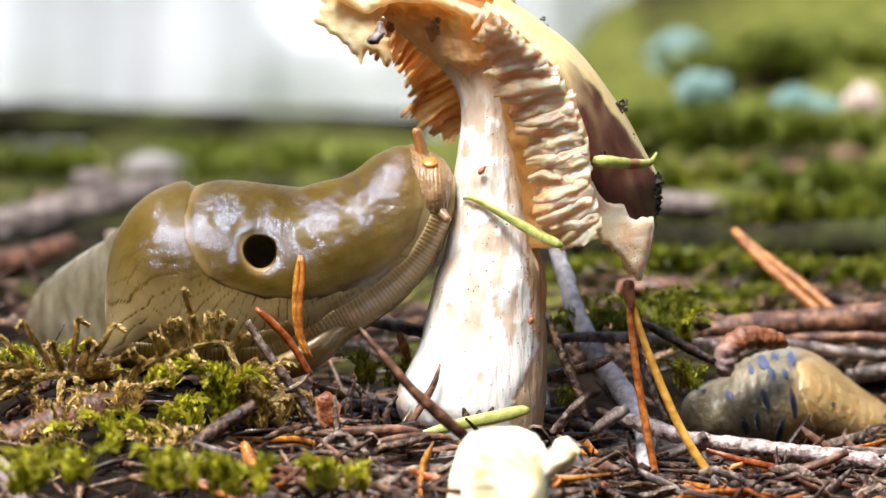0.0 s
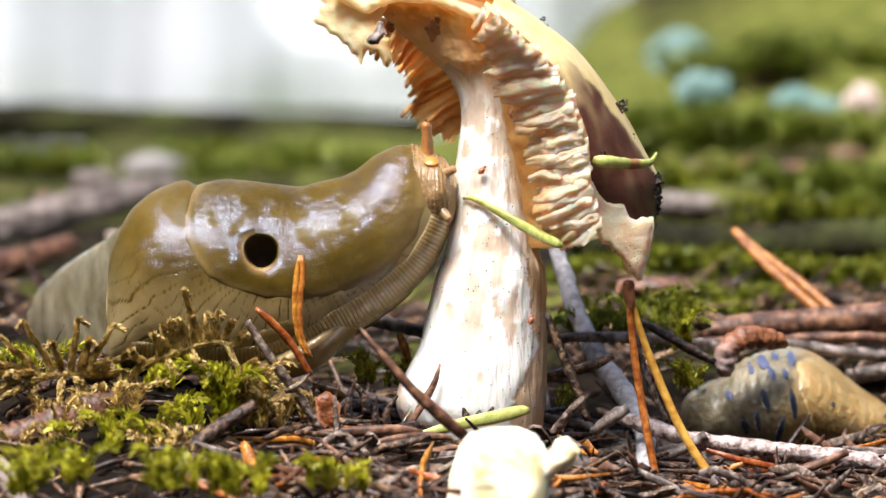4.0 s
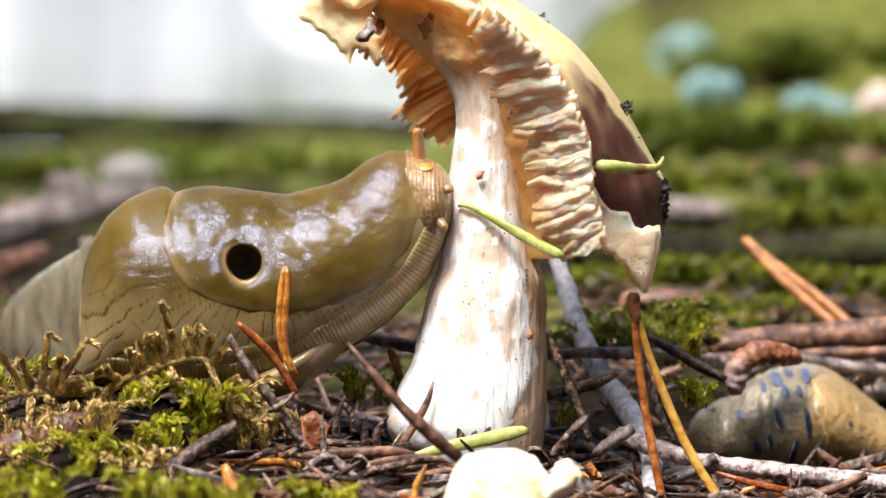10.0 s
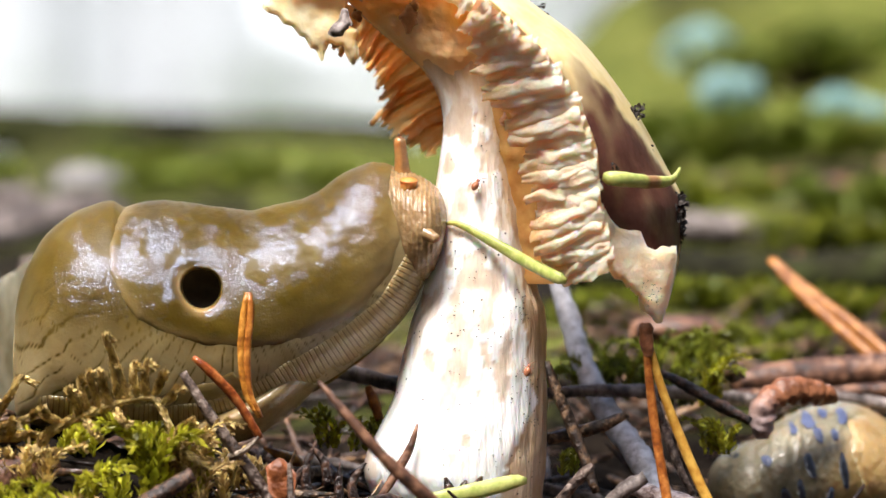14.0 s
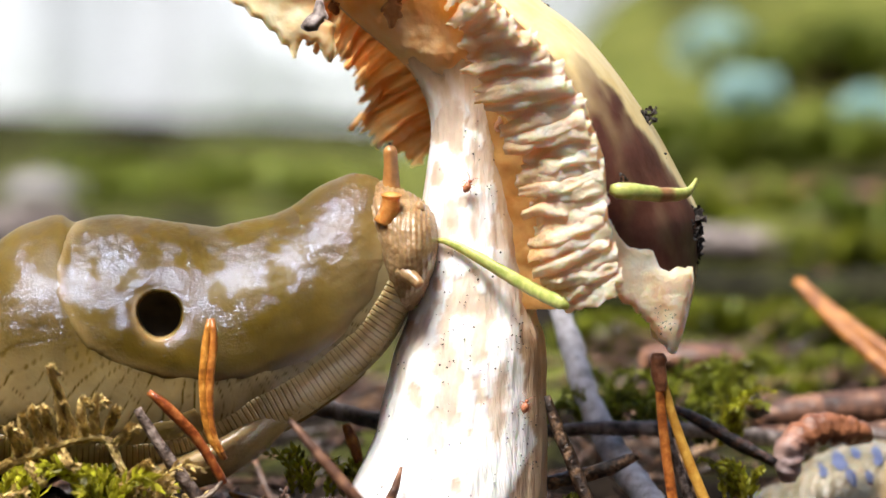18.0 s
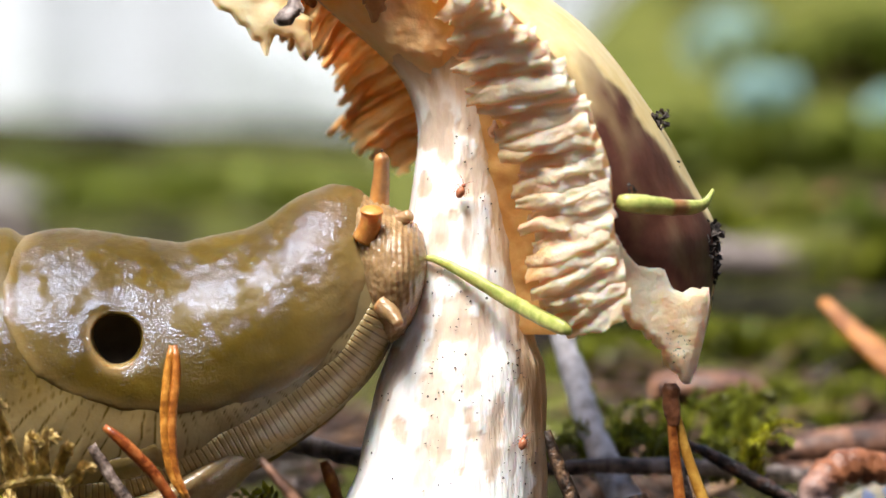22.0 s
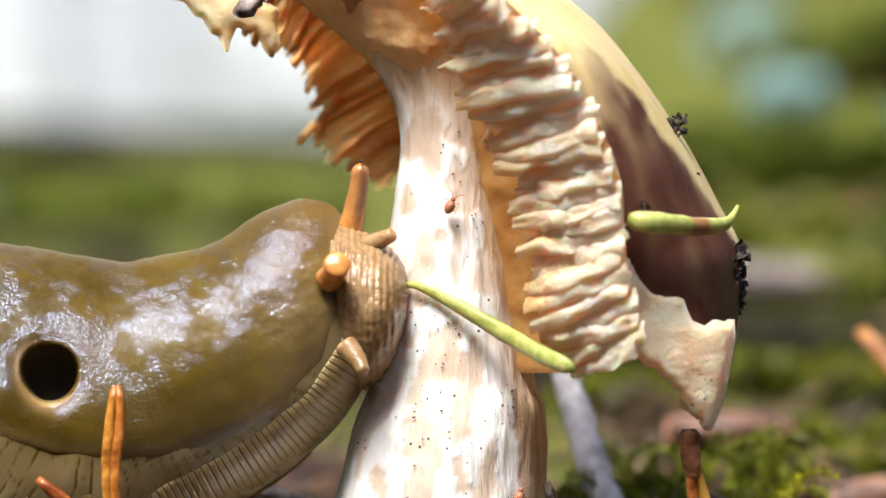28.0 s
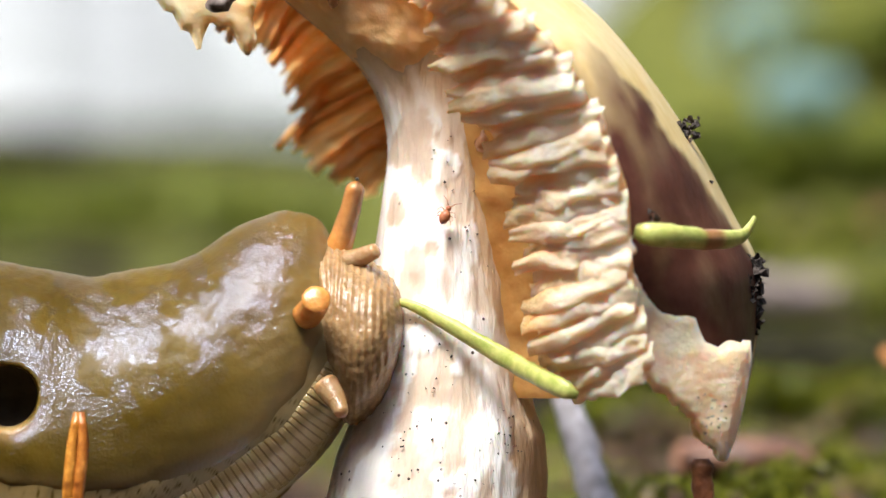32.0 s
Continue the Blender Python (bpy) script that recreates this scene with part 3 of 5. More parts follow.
v, f = sheet(sole, close_v=True)
slug_sole = slug_part("sole", Geo().add(v, f, 0.35), FOOT, "smooth pale brown sole")

for a, b, w, h in ((472, 598, 26, 18), (506, 588, 30, 20), (518, 612, 16, 18), (484, 618, 20, 12)):
    ring = [(a + w * (1 + 0.2 * math.sin(q * 2.3 + a)) * math.cos(q * 0.5236), b + h * (1 + 0.2 * math.sin(q * 1.9 + b)) * math.sin(q * 0.5236)) for q in range(12)]
    v, f, tn = cushion(ring, lambda x, y: slug_front(x, y) + 2, 3.2, 16, 3)
    slug_part("slime", Geo().add(v, f), SLIME, "clear shining slime")

# head with feelers
HEADLINE = along([(716, 300, 350, -10, 52), (738, 272, 396, -14, 74), (758, 274, 430, -18, 90), (776, 281, 440, -24, 93), (790, 289, 434, -28, 88), (802, 297, 420, -32, 74),
                  (811, 309, 398, -36, 54), (817, 325, 374, -38, 30), (820, 342, 358, -38, 4)], 100)
rows, tone = [], []
for i, (a, top, low, d, half) in enumerate(HEADLINE):
    row = []
    for q in range(160):
        ang = q * math.pi / 80
        w = 1.6 * noise.noise(Vector((a * 0.03, math.sin(ang) * 3, math.cos(ang) * 3))) + 1.0 * math.sin(a * 0.9 + 4 * math.sin(ang) + 2.5 * noise.noise(Vector((a * 0.05, math.sin(ang) * 2, 0)))) + 0.4 * noise.noise(Vector((a * 0.16, math.sin(ang) * 9, math.cos(ang) * 9)))
        # a net of shallow creases, drawn out along the head, with their shade put into the tone
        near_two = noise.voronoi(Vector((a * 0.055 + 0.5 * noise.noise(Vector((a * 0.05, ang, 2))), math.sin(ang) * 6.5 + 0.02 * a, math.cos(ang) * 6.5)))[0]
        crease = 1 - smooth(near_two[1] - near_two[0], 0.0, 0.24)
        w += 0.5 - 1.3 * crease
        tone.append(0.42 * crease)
        row.append(at(a, (top + low) / 2 - ((low - top) / 2 + w) * math.sin(ang), d - (half + w) * math.cos(ang)))
    rows.append(row)
v, f = sheet(rows, close_v=True)
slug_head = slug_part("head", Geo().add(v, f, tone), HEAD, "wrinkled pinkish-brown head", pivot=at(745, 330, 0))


def feeler(name, root, tip, r0, r1, knob, label):
    a0, a1 = Vector(root), Vector(tip)
    pts = []
    for i in range(23):
        t = 1 - (1 - i / 22) ** 1.6
        r = r0 * (1 - t) + r1 * t + 2.0 * math.exp(-((t - 0.95) / 0.08) ** 2) * knob
        r *= math.sqrt(max(0.02, 1 - (max(0.0, t - 0.84) / 0.16) ** 2))
        pts.append((*(a0.lerp(a1, t) + Vector((2.5 * math.sin(t * 3), 0, 0))), r))
    v, f = rod(pts, n=14, bump=0.08)
    tn = [(smooth(i // 14, 2, 8) if name == "upper_feeler" and knob < 2 else 0.0) * (0.4 + 0.6 * (math.cos(2 * math.pi * (i % 14) / 14) < -0.2)) for i in range(len(v))]
    return slug_part(name, Geo().add(v, f, tn), FEELER if name == "upper_feeler" else HEAD, label, pivot=at(*root))


feeler_far = feeler("upper_feeler", (752, 298, -30), (746, 216, -40), 14, 8, 1.0, "raised orange-brown eye stalk")
feeler_near = feeler("upper_feeler", (752, 318, -90), (760, 300, -128), 14, 11.5, 2.2, "short drawn-in orange eye stalk")
lower_far = feeler("lower_feeler", (776, 308, -60), (804, 294, -76), 11, 6.5, 0.6, "short orange lower feeler")
lower_near = feeler("lower_feeler", (770, 370, -98), (794, 392, -122), 13, 6.0, 0.4, "short orange lower feeler")

EYE_SPOT = material("eye_spot", [(0.02, 0.014, 0.012), (0.05, 0.035, 0.03)], 0.2, 900, bump=0.1)
for stalk, root, tip in ((feeler_far, (752, 298, -30), (746, 214, -44)),):
    mid = Vector(at(*tip)) - Vector(at(*root))
    rows = [[mid + 0.00020 * Vector((math.cos(q * 0.5236) * math.sin(k * 0.5236), math.sin(q * 0.5236) * math.sin(k * 0.5236), math.cos(k * 0.5236))) for q in range(12)] for k in range(7)]
    v, f = sheet(rows, close_v=True)
    part("eye", Geo().add(v, f), EYE_SPOT, stalk, "tiny dark eye at the tip")

# ---- mushroom ----
mushroom = thing("mushroom", "half-eaten white-stemmed mushroom with a broken pale-yellow cap, standing in needle litter", "mushroom")
cam.data.dof.focus_object = mushroom
cam.data.dof.aperture_fstop = 21.0
mushroom.location = (0, -0.0085, 0)


def cap_part(name, geo, mat, label=""):
    geo.v = [(p[0] - mushroom.location.x, p[1] - mushroom.location.y, p[2] - mushroom.location.z) for p in geo.v]
    return part(name, geo, mat, mushroom, label)


STEM_L = [(-70, 640), (-20, 648), (10, 662), (40, 690), (70, 722), (100, 758), (130, 788), (160, 806), (190, 815), (220, 815), (260, 810), (300, 805), (350, 800),
          (400, 795), (450, 785), (500, 768), (550, 757), (600, 745), (650, 722), (690, 704), (720, 702), (745, 712), (790, 735)]
STEM_R = [(-70, 915), (0, 900), (60, 890), (120, 898), (160, 905), (200, 912), (250, 920), (300, 931), (350, 939), (400, 946), (450, 955), (480, 965), (550, 967),
          (640, 967), (700, 964), (760, 960), (790, 955)]
TAN_EDGE = [(120, 880), (200, 885), (300, 900), (400, 925), (440, 930), (500, 932), (560, 940), (610, 948), (650, 935), (690, 912), (730, 903), (790, 900)]
SCARS = [(838, 500, 20, 62), (852, 425, 24, 34), (880, 540, 9, 26), (838, 365, 9, 13), (878, 238, 10, 6), (858, 300, 7, 9), (905, 335, 16, 34), (885, 180, 26, 26), (822, 268, 12, 24), (892, 255, 22, 44),
         (850, 215, 14, 22), (800, 560, 10, 26), (868, 600, 8, 14), (850, 670, 8, 14), (842, 330, 6, 8), (826, 410, 7, 10), (930, 300, 10, 60), (795, 470, 8, 14), (885, 470, 22, 60), (868, 410, 18, 26), (842, 560, 12, 44), (905, 560, 14, 60), (872, 200, 30, 30), (830, 200, 14, 26)]


def scar(a, b):
    """How much a place on the stem is a tan scar."""
    rag = 0.85 * noise.fractal(Vector((a * 0.035, b * 0.022, 9)), 1.0, 2.0, 4)
    return max(1 - smooth(math.hypot((a - x) / rx, (b - y) / ry) + rag, 0.72, 0.96) for x, y, rx, ry in SCARS)


def stem_deep(b):
    """Half the stem's depth; the flare under the cap grows wider, not deeper."""
    return min(0.46 * (curve(STEM_R, b) - curve(STEM_L, b)), 60 + 0.3 * max(0.0, b - 110) + 0.25 * max(0.0, 40 - b))


def flare(a, b):
    le, ri = curve(STEM_L, b), curve(STEM_R, b)
    c = max(-1.0, min(1.0, (a - (le + ri) / 2) / ((ri - le) / 2)))
    return -stem_deep(b) * math.sqrt(1 - c * c)


rows, tone = [], []
for i in range(240):
    b = -66 + 856 * i / 239
    le, ri = curve(STEM_L, b), curve(STEM_R, b)
    deep = stem_deep(b)
    row = []
    for q in range(120):
        ang = 2 * math.pi * q / 120
        c, s = math.cos(ang), math.sin(ang)
        p = Vector((c * 2.2, b * 0.012, s * 2.2))
        rr = 1 + 0.030 * noise.fractal(p, 1.0, 2.0, 4) + 0.018 * noise.noise(Vector((c * 7, b * 0.006, s * 7)))
        a = (le + ri) / 2 + (ri - le) / 2 * c * rr
        t1 = noise.fractal(Vector((c * 2.0 + 3, b * 0.011, s * 2.0)), 1.0, 2.0, 4)
        edge = curve(TAN_EDGE, b) + 9 * noise.fractal(Vector((b * 0.03, 4, 0)), 1.0, 2.0, 3)
        tn = max(smooth(t1, 0.26, 0.46) * 0.55, smooth(a, edge, edge + 4), 0.72 * scar(a, b) if s > 0 else 0.0, 1 - smooth(b + 40 * t1, 120, 210))
        row.append(at(a, b, -deep * s * rr + 1.6 * smooth(tn, 0.2, 0.8) * (s > 0)))
        tone.append(tn)
    rows.append(row)
v, f = sheet(rows, close_v=True)
cap_part("stem", Geo().add(v, f, tone), STEM, "chalk-white stem with tan scars and tiny black specks")

# hollow under the cap, opening from the top of the stem
rows, tone = [], []
for i in range(80):
    b = -60 + 200 * i / 79
    le, ri = curve(STEM_L, b), curve(STEM_R, b)
    row = []
    for q in range(70):
        u = -0.985 + 1.97 * q / 69
        a = (le + ri) / 2 + (ri - le) / 2 * u
        rag = noise.fractal(Vector((a * 0.03, b * 0.012, 4)), 1.0, 2.0, 4)
        sink = smooth(b + 22 * rag + 4 * smooth(a, 800, 860), 104, 140)
        row.append(at(a, b, flare(a, b) - 4 + 8 * sink + 5 * (1 - sink) * noise.fractal(Vector((a * 0.03, b * 0.03, 6)), 1.0, 2.0, 3)))
        tone.append(1 - 0.75 * smooth(b + 45 * noise.fractal(Vector((a * 0.02, b * 0.012, 1)), 1.0, 2.0, 3), 20, 95))
    rows.append(row)
v, f = sheet(rows)
cap_part("hollow", Geo().add(v, f, tone), HOLLOW_FLESH, "peach-orange hollow flesh under the cap")
for a, b, w, h in ((766, 52, 13, 20), (774, 34, 8, 8), (690, 48, 8, 10)):
    ring = [(a + w * (1 + 0.3 * math.sin(q * 2.1 + a)) * math.cos(q * 0.4488), b + h * (1 + 0.3 * math.sin(q * 1.7 + b)) * math.sin(q * 0.4488)) for q in range(14)]
    v, f, tn = cushion(ring, lambda x, y: flare(x, y) - 9, 5, 6, 3, rough=2)
    cap_part("stain", Geo().add(v, f), STAIN, "brown rotten stain")
rows = []
for b in range(100, 450, 10):
    le = curve(STEM_R, b) - 30
    rows.append([at(le + k * 14, b, -30 - 8 * k + 10 * noise.noise(Vector((k, b * 0.05, 0)))) for k in range(5)])
v, f = sheet(rows)
cap_part("inner_flesh", Geo().add(v, f, 1.0), FLESH, "orange-brown torn flesh beside the stem")

# right half of the cap: skin from the broken front edge over the outline to the back
FRONT = along([(870, 12, -160), (925, 62, -190), (985, 125, -215), (1018, 190, -225), (1036, 255, -230), (1042, 320, -225), (1066, 380, -205), (1120, 440, -150), (1137, 494, -70)], 180)
OUTER = along([(880, -14), (958, 38), (1025, 92), (1102, 196), (1142, 268), (1166, 318), (1163, 392), (1151, 448), (1135, 496)], 180)
rows, tone = [], []
for i in range(180):
    t = i / 179
    fa, fb, fd = FRONT[i]
    oa, ob_ = OUTER[i]
    row = []
    for j in range(46):
        al = math.pi * j / 45
        w = math.sin(al)
        wob = 3 * noise.fractal(Vector((t * 6, al * 2, 5)), 1.0, 2.0, 3)
        if al <= math.pi / 2:
            a, b, d = fa + (oa - fa) * w, fb + (ob_ - fb) * w, fd * math.cos(al)
        else:
            a, b, d = oa - (30 + 140 * (1 - t) ** 0.8) * (1 - w), ob_ + (10 - 30 * t) * (1 - w), -(70 + 190 * (1 - smooth(t, 0.55, 1.0))) * math.cos(al)
        row.append(at(a + wob * (0.3 if 0.3 < w < 0.97 else 0), b, d + wob))
        limit = 0.55 + 1.75 * (t - 0.25) + 0.10 * noise.fractal(Vector((t * 14, 0, 1)), 1.0, 2.0, 3)
        bruise = smooth(t + 0.06 * noise.fractal(Vector((t * 9, al * 3, 7)), 1.0, 2.0, 3), 0.18, 0.44) * (1 - smooth(t + 0.05 * noise.noise(Vector((al * 5, 1, 2))), 0.82, 0.85)) * (1 - smooth(al, limit - 0.05, limit + 0.06))
        tone.append(min(1.0, bruise * (1.0 + 0.25 * noise.noise(Vector((t * 12, al * 4, 0))))))
    rows.append(row)
v, f = sheet(rows)
inner = [[p + Vector((-0.0018, 0.0015, -0.0012)) * (1.05 - smooth(i, 110, 175)) for p in r] for i, r in enumerate(rows)]
cap_part("cap_skin", Geo().add(v, f, tone), SKIN, "pale yellow cap skin with a dark purple-brown torn patch")
v, f = sheet(inner)
cap_part("cap_flesh", Geo().add(v, [q[::-1] for q in f]), FLESH, "pale cap flesh")

# comb of gills on the broken edge
COMB = along([(838, 50, 868, 20), (852, 96, 935, 72), (872, 150, 985, 125), (905, 200, 1015, 178), (930, 260, 1040, 240), (940, 330, 1045, 300), (946, 388, 1050, 350), (958, 418, 1058, 384), (984, 434, 1064, 410)], 31)
rng = random.Random(4)
for i, (a0, b0, a1, b1) in enumerate(COMB):
    a0 += rng.uniform(-9, 11)
    a1 += rng.uniform(-9, 5)
    fat = rng.uniform(0.85, 1.2)
    b0 += rng.uniform(-4, 4)
    fwd = rng.uniform(-5, 5)
    rows, tone = [], []
    ph = rng.uniform(0, 6)
    for k in range(17):
        w = k / 16
        row = []
        half = (11.5 * fat) * (1 - (0.78 - 0.45 * smooth(b0, 130, 230)) * (1 - smooth(w, 0.0, 0.26))) * (1 + 0.12 * math.sin(w * 8 + ph) + 0.22 * noise.noise(Vector((i * 2.3, w * 9, 5))))
        for j in range(9):
            u = -1 + j / 4
            bulge = math.sqrt(max(0.0, 1 - u * u))
            a = a0 + (a1 - a0) * w + 5 * noise.noise(Vector((i * 3.1, w * 6, u)))
            n1 = noise.fractal(Vector((a * 0.035, (b0 + u * half) * 0.06, i * 0.7)), 1.0, 2.0, 3)
            b = b0 + (b1 - b0) * w + 2.2 * math.sin(w * 4.5 + ph) + half * u + 5 * noise.noise(Vector((i * 0.9, w * 4, 3)))
            lump = noise.fractal(Vector((a * 0.09, b * 0.05, i * 1.7)), 1.0, 2.0, 3)
            d = -150 - 118 * w ** 0.7 + fwd * 0.5 - (8 - 2 * smooth(b0, 200, 300)) * bulge * (0.7 + 0.3 * w) + 5 * n1 + 4 * lump
            row.append(at(a, b, d))
            # orange in the grooves and at the inner ends, shade put into the tone
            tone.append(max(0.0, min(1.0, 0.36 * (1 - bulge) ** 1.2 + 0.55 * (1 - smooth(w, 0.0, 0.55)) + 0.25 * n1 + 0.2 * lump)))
        rows.append(row)
    v, f = sheet(rows)
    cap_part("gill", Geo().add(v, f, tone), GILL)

# backing of the comb, so that the gills sit in flesh, orange like their shaded grooves
rows = []
for a0, b0, a1, b1 in COMB:
    rows.append([at(a0 + 14 + (a1 - a0 - 14) * k / 6, b0 + (b1 - b0) * k / 6, -150 - 118 * (k / 6) ** 0.7 + 5) for k in range(7)])
v, f = sheet(rows)
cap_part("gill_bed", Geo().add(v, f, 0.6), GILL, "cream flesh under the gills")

# gills at the back, hanging in the shade
INNERLINE = along([(676, 30, 30), (722, 56, 46), (768, 88, 60), (806, 118, 76), (830, 165, 84), (836, 200, 86), (838, 232, 90)], 100)
RIMLINE = along([(650, 92, 90), (690, 114, 140), (716, 140, 190), (724, 176, 220), (722, 210, 240), (750, 226, 250), (776, 250, 260), (802, 252, 260)], 100)
rng = random.Random(9)
for (a0, b0, d0), (a1, b1, d1) in list(zip(INNERLINE, RIMLINE))[::5]:
    a1 += rng.uniform(-14, 14)
    b1 += rng.uniform(-18, 12)
    d1 += rng.uniform(-25, 25)
    rows = []
    for k in range(8):
        w = k / 7
        sag = 10 * math.sin(w * math.pi) + rng.uniform(-4, 4)
        th = (1.0 + 0.8 * math.sin(w * 6 + a0)) * (1 - 0.5 * w) + 0.5
        ca, cb, cd = a0 + (a1 - a0) * w, b0 + (b1 - b0) * w - sag, d0 + (d1 - d0) * w
        deep = 16 * (1 - 0.5 * w)
        rows.append([at(ca - th, cb, cd), at(ca + th, cb + th, cd - 6), at(ca + th + 3, cb - deep * 0.4, cd + deep * 2), at(ca - th - 3, cb - deep * 0.4, cd + deep * 2)])
    v, f = sheet(rows, close_v=True)
    f += [(3, 2, 1, 0), (28, 29, 30, 31)]
    cap_part("gill", Geo().add(v, f), REAR_GILL)
rows = []
for i, (p, q) in enumerate(zip(INNERLINE, RIMLINE)):
    reach = 0.96 + 0.14 * noise.fractal(Vector((i * 0.23, 2, 0)), 1.0, 2.0, 3) + 0.05 * math.sin(i * 1.9)
    row = []
    for k in range(10):
        w = reach * k / 9
        row.append(at(p[0] + (q[0] - p[0]) * w + 5 * noise.noise(Vector((i * 0.2, k * 0.6, 0))) * w, p[1] + (q[1] - p[1]) * w + 5 * noise.noise(Vector((i * 0.2, k * 0.6, 1))) * w - 8 * math.sin(w * 3),
                      p[2] + (q[2] - p[2]) * w + 14 + 7 * math.sin(i * 1.05 + 2 * noise.noise(Vector((i * 0.1, k * 0.4, 3)))) + 8 * noise.noise(Vector((i * 0.3, k * 0.7, 1)))))
    rows.append(row)
v, f = sheet(rows)
cap_part("rear_flesh", Geo().add(v, f), REAR_GILL, "glowing orange flesh between the rear gills")
# first a dark pit in the stem, drawn as a brown patch; then a stain
for a, b, w, h, d, mat in ((907, 200, 8, 13, -42, STAIN), (1050, 408, 7, 5, -232, STAIN)):
    ring = [(a + w * (1 + 0.25 * math.sin(q * 2.1 + a)) * math.cos(q * 0.5236), b + h * (1 + 0.25 * math.sin(q * 1.7 + b)) * math.sin(q * 0.5236)) for q in range(12)]
    v, f, tn = cushion(ring, d, 5, 6, 3, back=14)
    cap_part("stain", Geo().add(v, f, 0.7), mat)

# crown: right rear of the cap only, cut back to light the rear gills
rows, tone = [], []
for i in range(40):
    lon = math.radians(8 + 74 * i / 39)
    row = []
    for j in range(24):
        r = j / 23
        a = 790 + 255 * r * math.cos(lon) * (0.62 if math.cos(lon) > 0 else 0.5)
        b = -95 + 118 * r ** 2.2 + (60 * r * r * max(0, math.sin(lon))) + 40 * r * r * max(0, math.cos(lon))
        d = 30 + 210 * r * math.sin(lon)
        row.append(at(a, b + 5 * noise.noise(Vector((r * 4, lon * 2, 0))), d))
        tone.append(0)
    rows.append(row)
v, f = sheet(rows)
cap_part("crown", Geo().add(v, f, tone), CROWN, "pale yellow skin on top of the cap")
LIP = [(590, -14, 12), (620, 0, 14), (645, 14, 13), (668, 6, 12), (705, -4, 11), (755, -3, 11), (805, 10, 12), (850, 28, 14), (885, 44, 14)]
LIP = along([(a, b, min(flare(a, b) - 30, -40) - 38 * smooth(a, 820, 885), r * 0.8) for a, b, r in LIP], 70)
v, f = rod(LIP, n=20, bump=0.32)
cap_part("broken_edge", Geo().add(v, f, 0.1), FLESH, "broken pale orange edge of the cap")
# unseen sheet added above the hollow: stops direct sun, lets a warm glow through
rows = [[at(a, b - r * 0.4, d + 4), at(a, b - 26, d * 0.6), at(a, b - 44, 30), at(a, b - 50, 110 if a > 770 else 45)] for a, b, d, r in LIP]
v, f = sheet(rows)
cap_part("cap_top", Geo().add(v, f), CROWN, "thin pale yellow top of the cap, added unseen to screen the hollow")
RIM = [(566, -30), (560, -4), (572, 6), (560, 14), (564, 26), (549, 34), (560, 44), (574, 48), (582, 60), (596, 64), (606, 78), (614, 80), (622, 96), (630, 98), (640, 121), (643, 104), (650, 88), (660, 96), (668, 92), (678, 114),
       (686, 122), (694, 104), (690, 84), (694, 70), (676, 62), (668, 44), (676, 26), (690, 10), (680, -30)]
v, f, tn = cushion(RIM, lambda a, b: -30 + 0.25 * (650 - a), 9, 8, 3, rough=5, tone=lambda a, b: 0.3 * smooth(a, 600, 690) + 0.3 * noise.noise(Vector((a * 0.06, b * 0.06, 0))))
cap_part("rim", Geo().add(v, f, tn), FLESH, "ragged bitten rim of the cap")
FLAP = [(1038, 292), (1050, 312), (1061, 336), (1070, 350), (1084, 357), (1104, 360), (1109, 374), (1114, 385), (1126, 390), (1136, 383), (1147, 386), (1156, 376), (1158, 400), (1154, 425), (1150, 448), (1144, 472), (1134, 499), (1126, 496),
        (1121, 489), (1114, 482), (1109, 470), (1100, 460), (1094, 452), (1083, 444), (1077, 434), (1066, 432), (1058, 420), (1048, 424), (1040, 410), (1033, 418), (1030, 395), (1036, 365)]
v, f, tn = cushion(FLAP, lambda a, b: -212 + 0.45 * max(0, a - 1050), 14, 10, 4, rough=5, tone=lambda a, b: 0.25 + 0.3 * noise.noise(Vector((a * 0.03, b * 0.03, 2))))
cap_part("torn_flap", Geo().add(v, f, tn), GILL, "torn cream gill flap with dark specks")

# ---- springtails and grit on the mushroom ----
def springtail(name, a, b, d, turn):
    bug = thing(name, "tiny reddish springtail walking on the white stem", "insect", "springtails on the stem")

    def bit(part_name, pts, n=8):
        v, f = tube([(x * 1e-4, y * 1e-4, z * 1e-4, r * 1e-4) for x, y, z, r in pts], n=n)
        return part(part_name, Geo().add(v, f), MITE, bug)

    bit("abdomen", [(0, -3, -9, 0.8), (0, -4, -7, 3.6), (0, -4.5, -3, 5.2), (0, -4.5, 1, 4.8), (0, -4, 4, 3.0), (0, -4, 5, 1.6)], 10)
    bit("head", [(0, -4, 4.5, 1.2), (0, -4, 6, 2.8), (0, -4, 8, 2.6), (0, -4, 9.4, 0.9)], 9)
    for s in (-1, 1):
        bit("antenna", [(s * 1.2, -4, 9, 0.45), (s * 4, -5, 13, 0.4), (s * 9, -4, 16, 0.25)], 5)
        for z, out in ((4, 9), (0, 8), (-4, 8)):
            bit("leg", [(s * 3, -3, z, 0.5), (s * (out - 2), -4, z + 1.5, 0.4), (s * out, 0, z - 2.5, 0.25)], 5)
    bug.matrix_basis = Matrix.Translation(at(a, b, d)) @ pose(0, 0, 0, 0, turn, 0)
    return bug


bug_walking = springtail("springtail", 853, 302, -64, 40)
bug_resting = springtail("springtail", 940, 566, -80, 15)


def stem_front(a, b):
    le, ri = curve(STEM_L, b), curve(STEM_R, b)
    c = max(-0.98, min(0.98, (a - (le + ri) / 2) / ((ri - le) / 2)))
    return -(ri - le) / 2 * 0.92 * math.sqrt(1 - c * c)


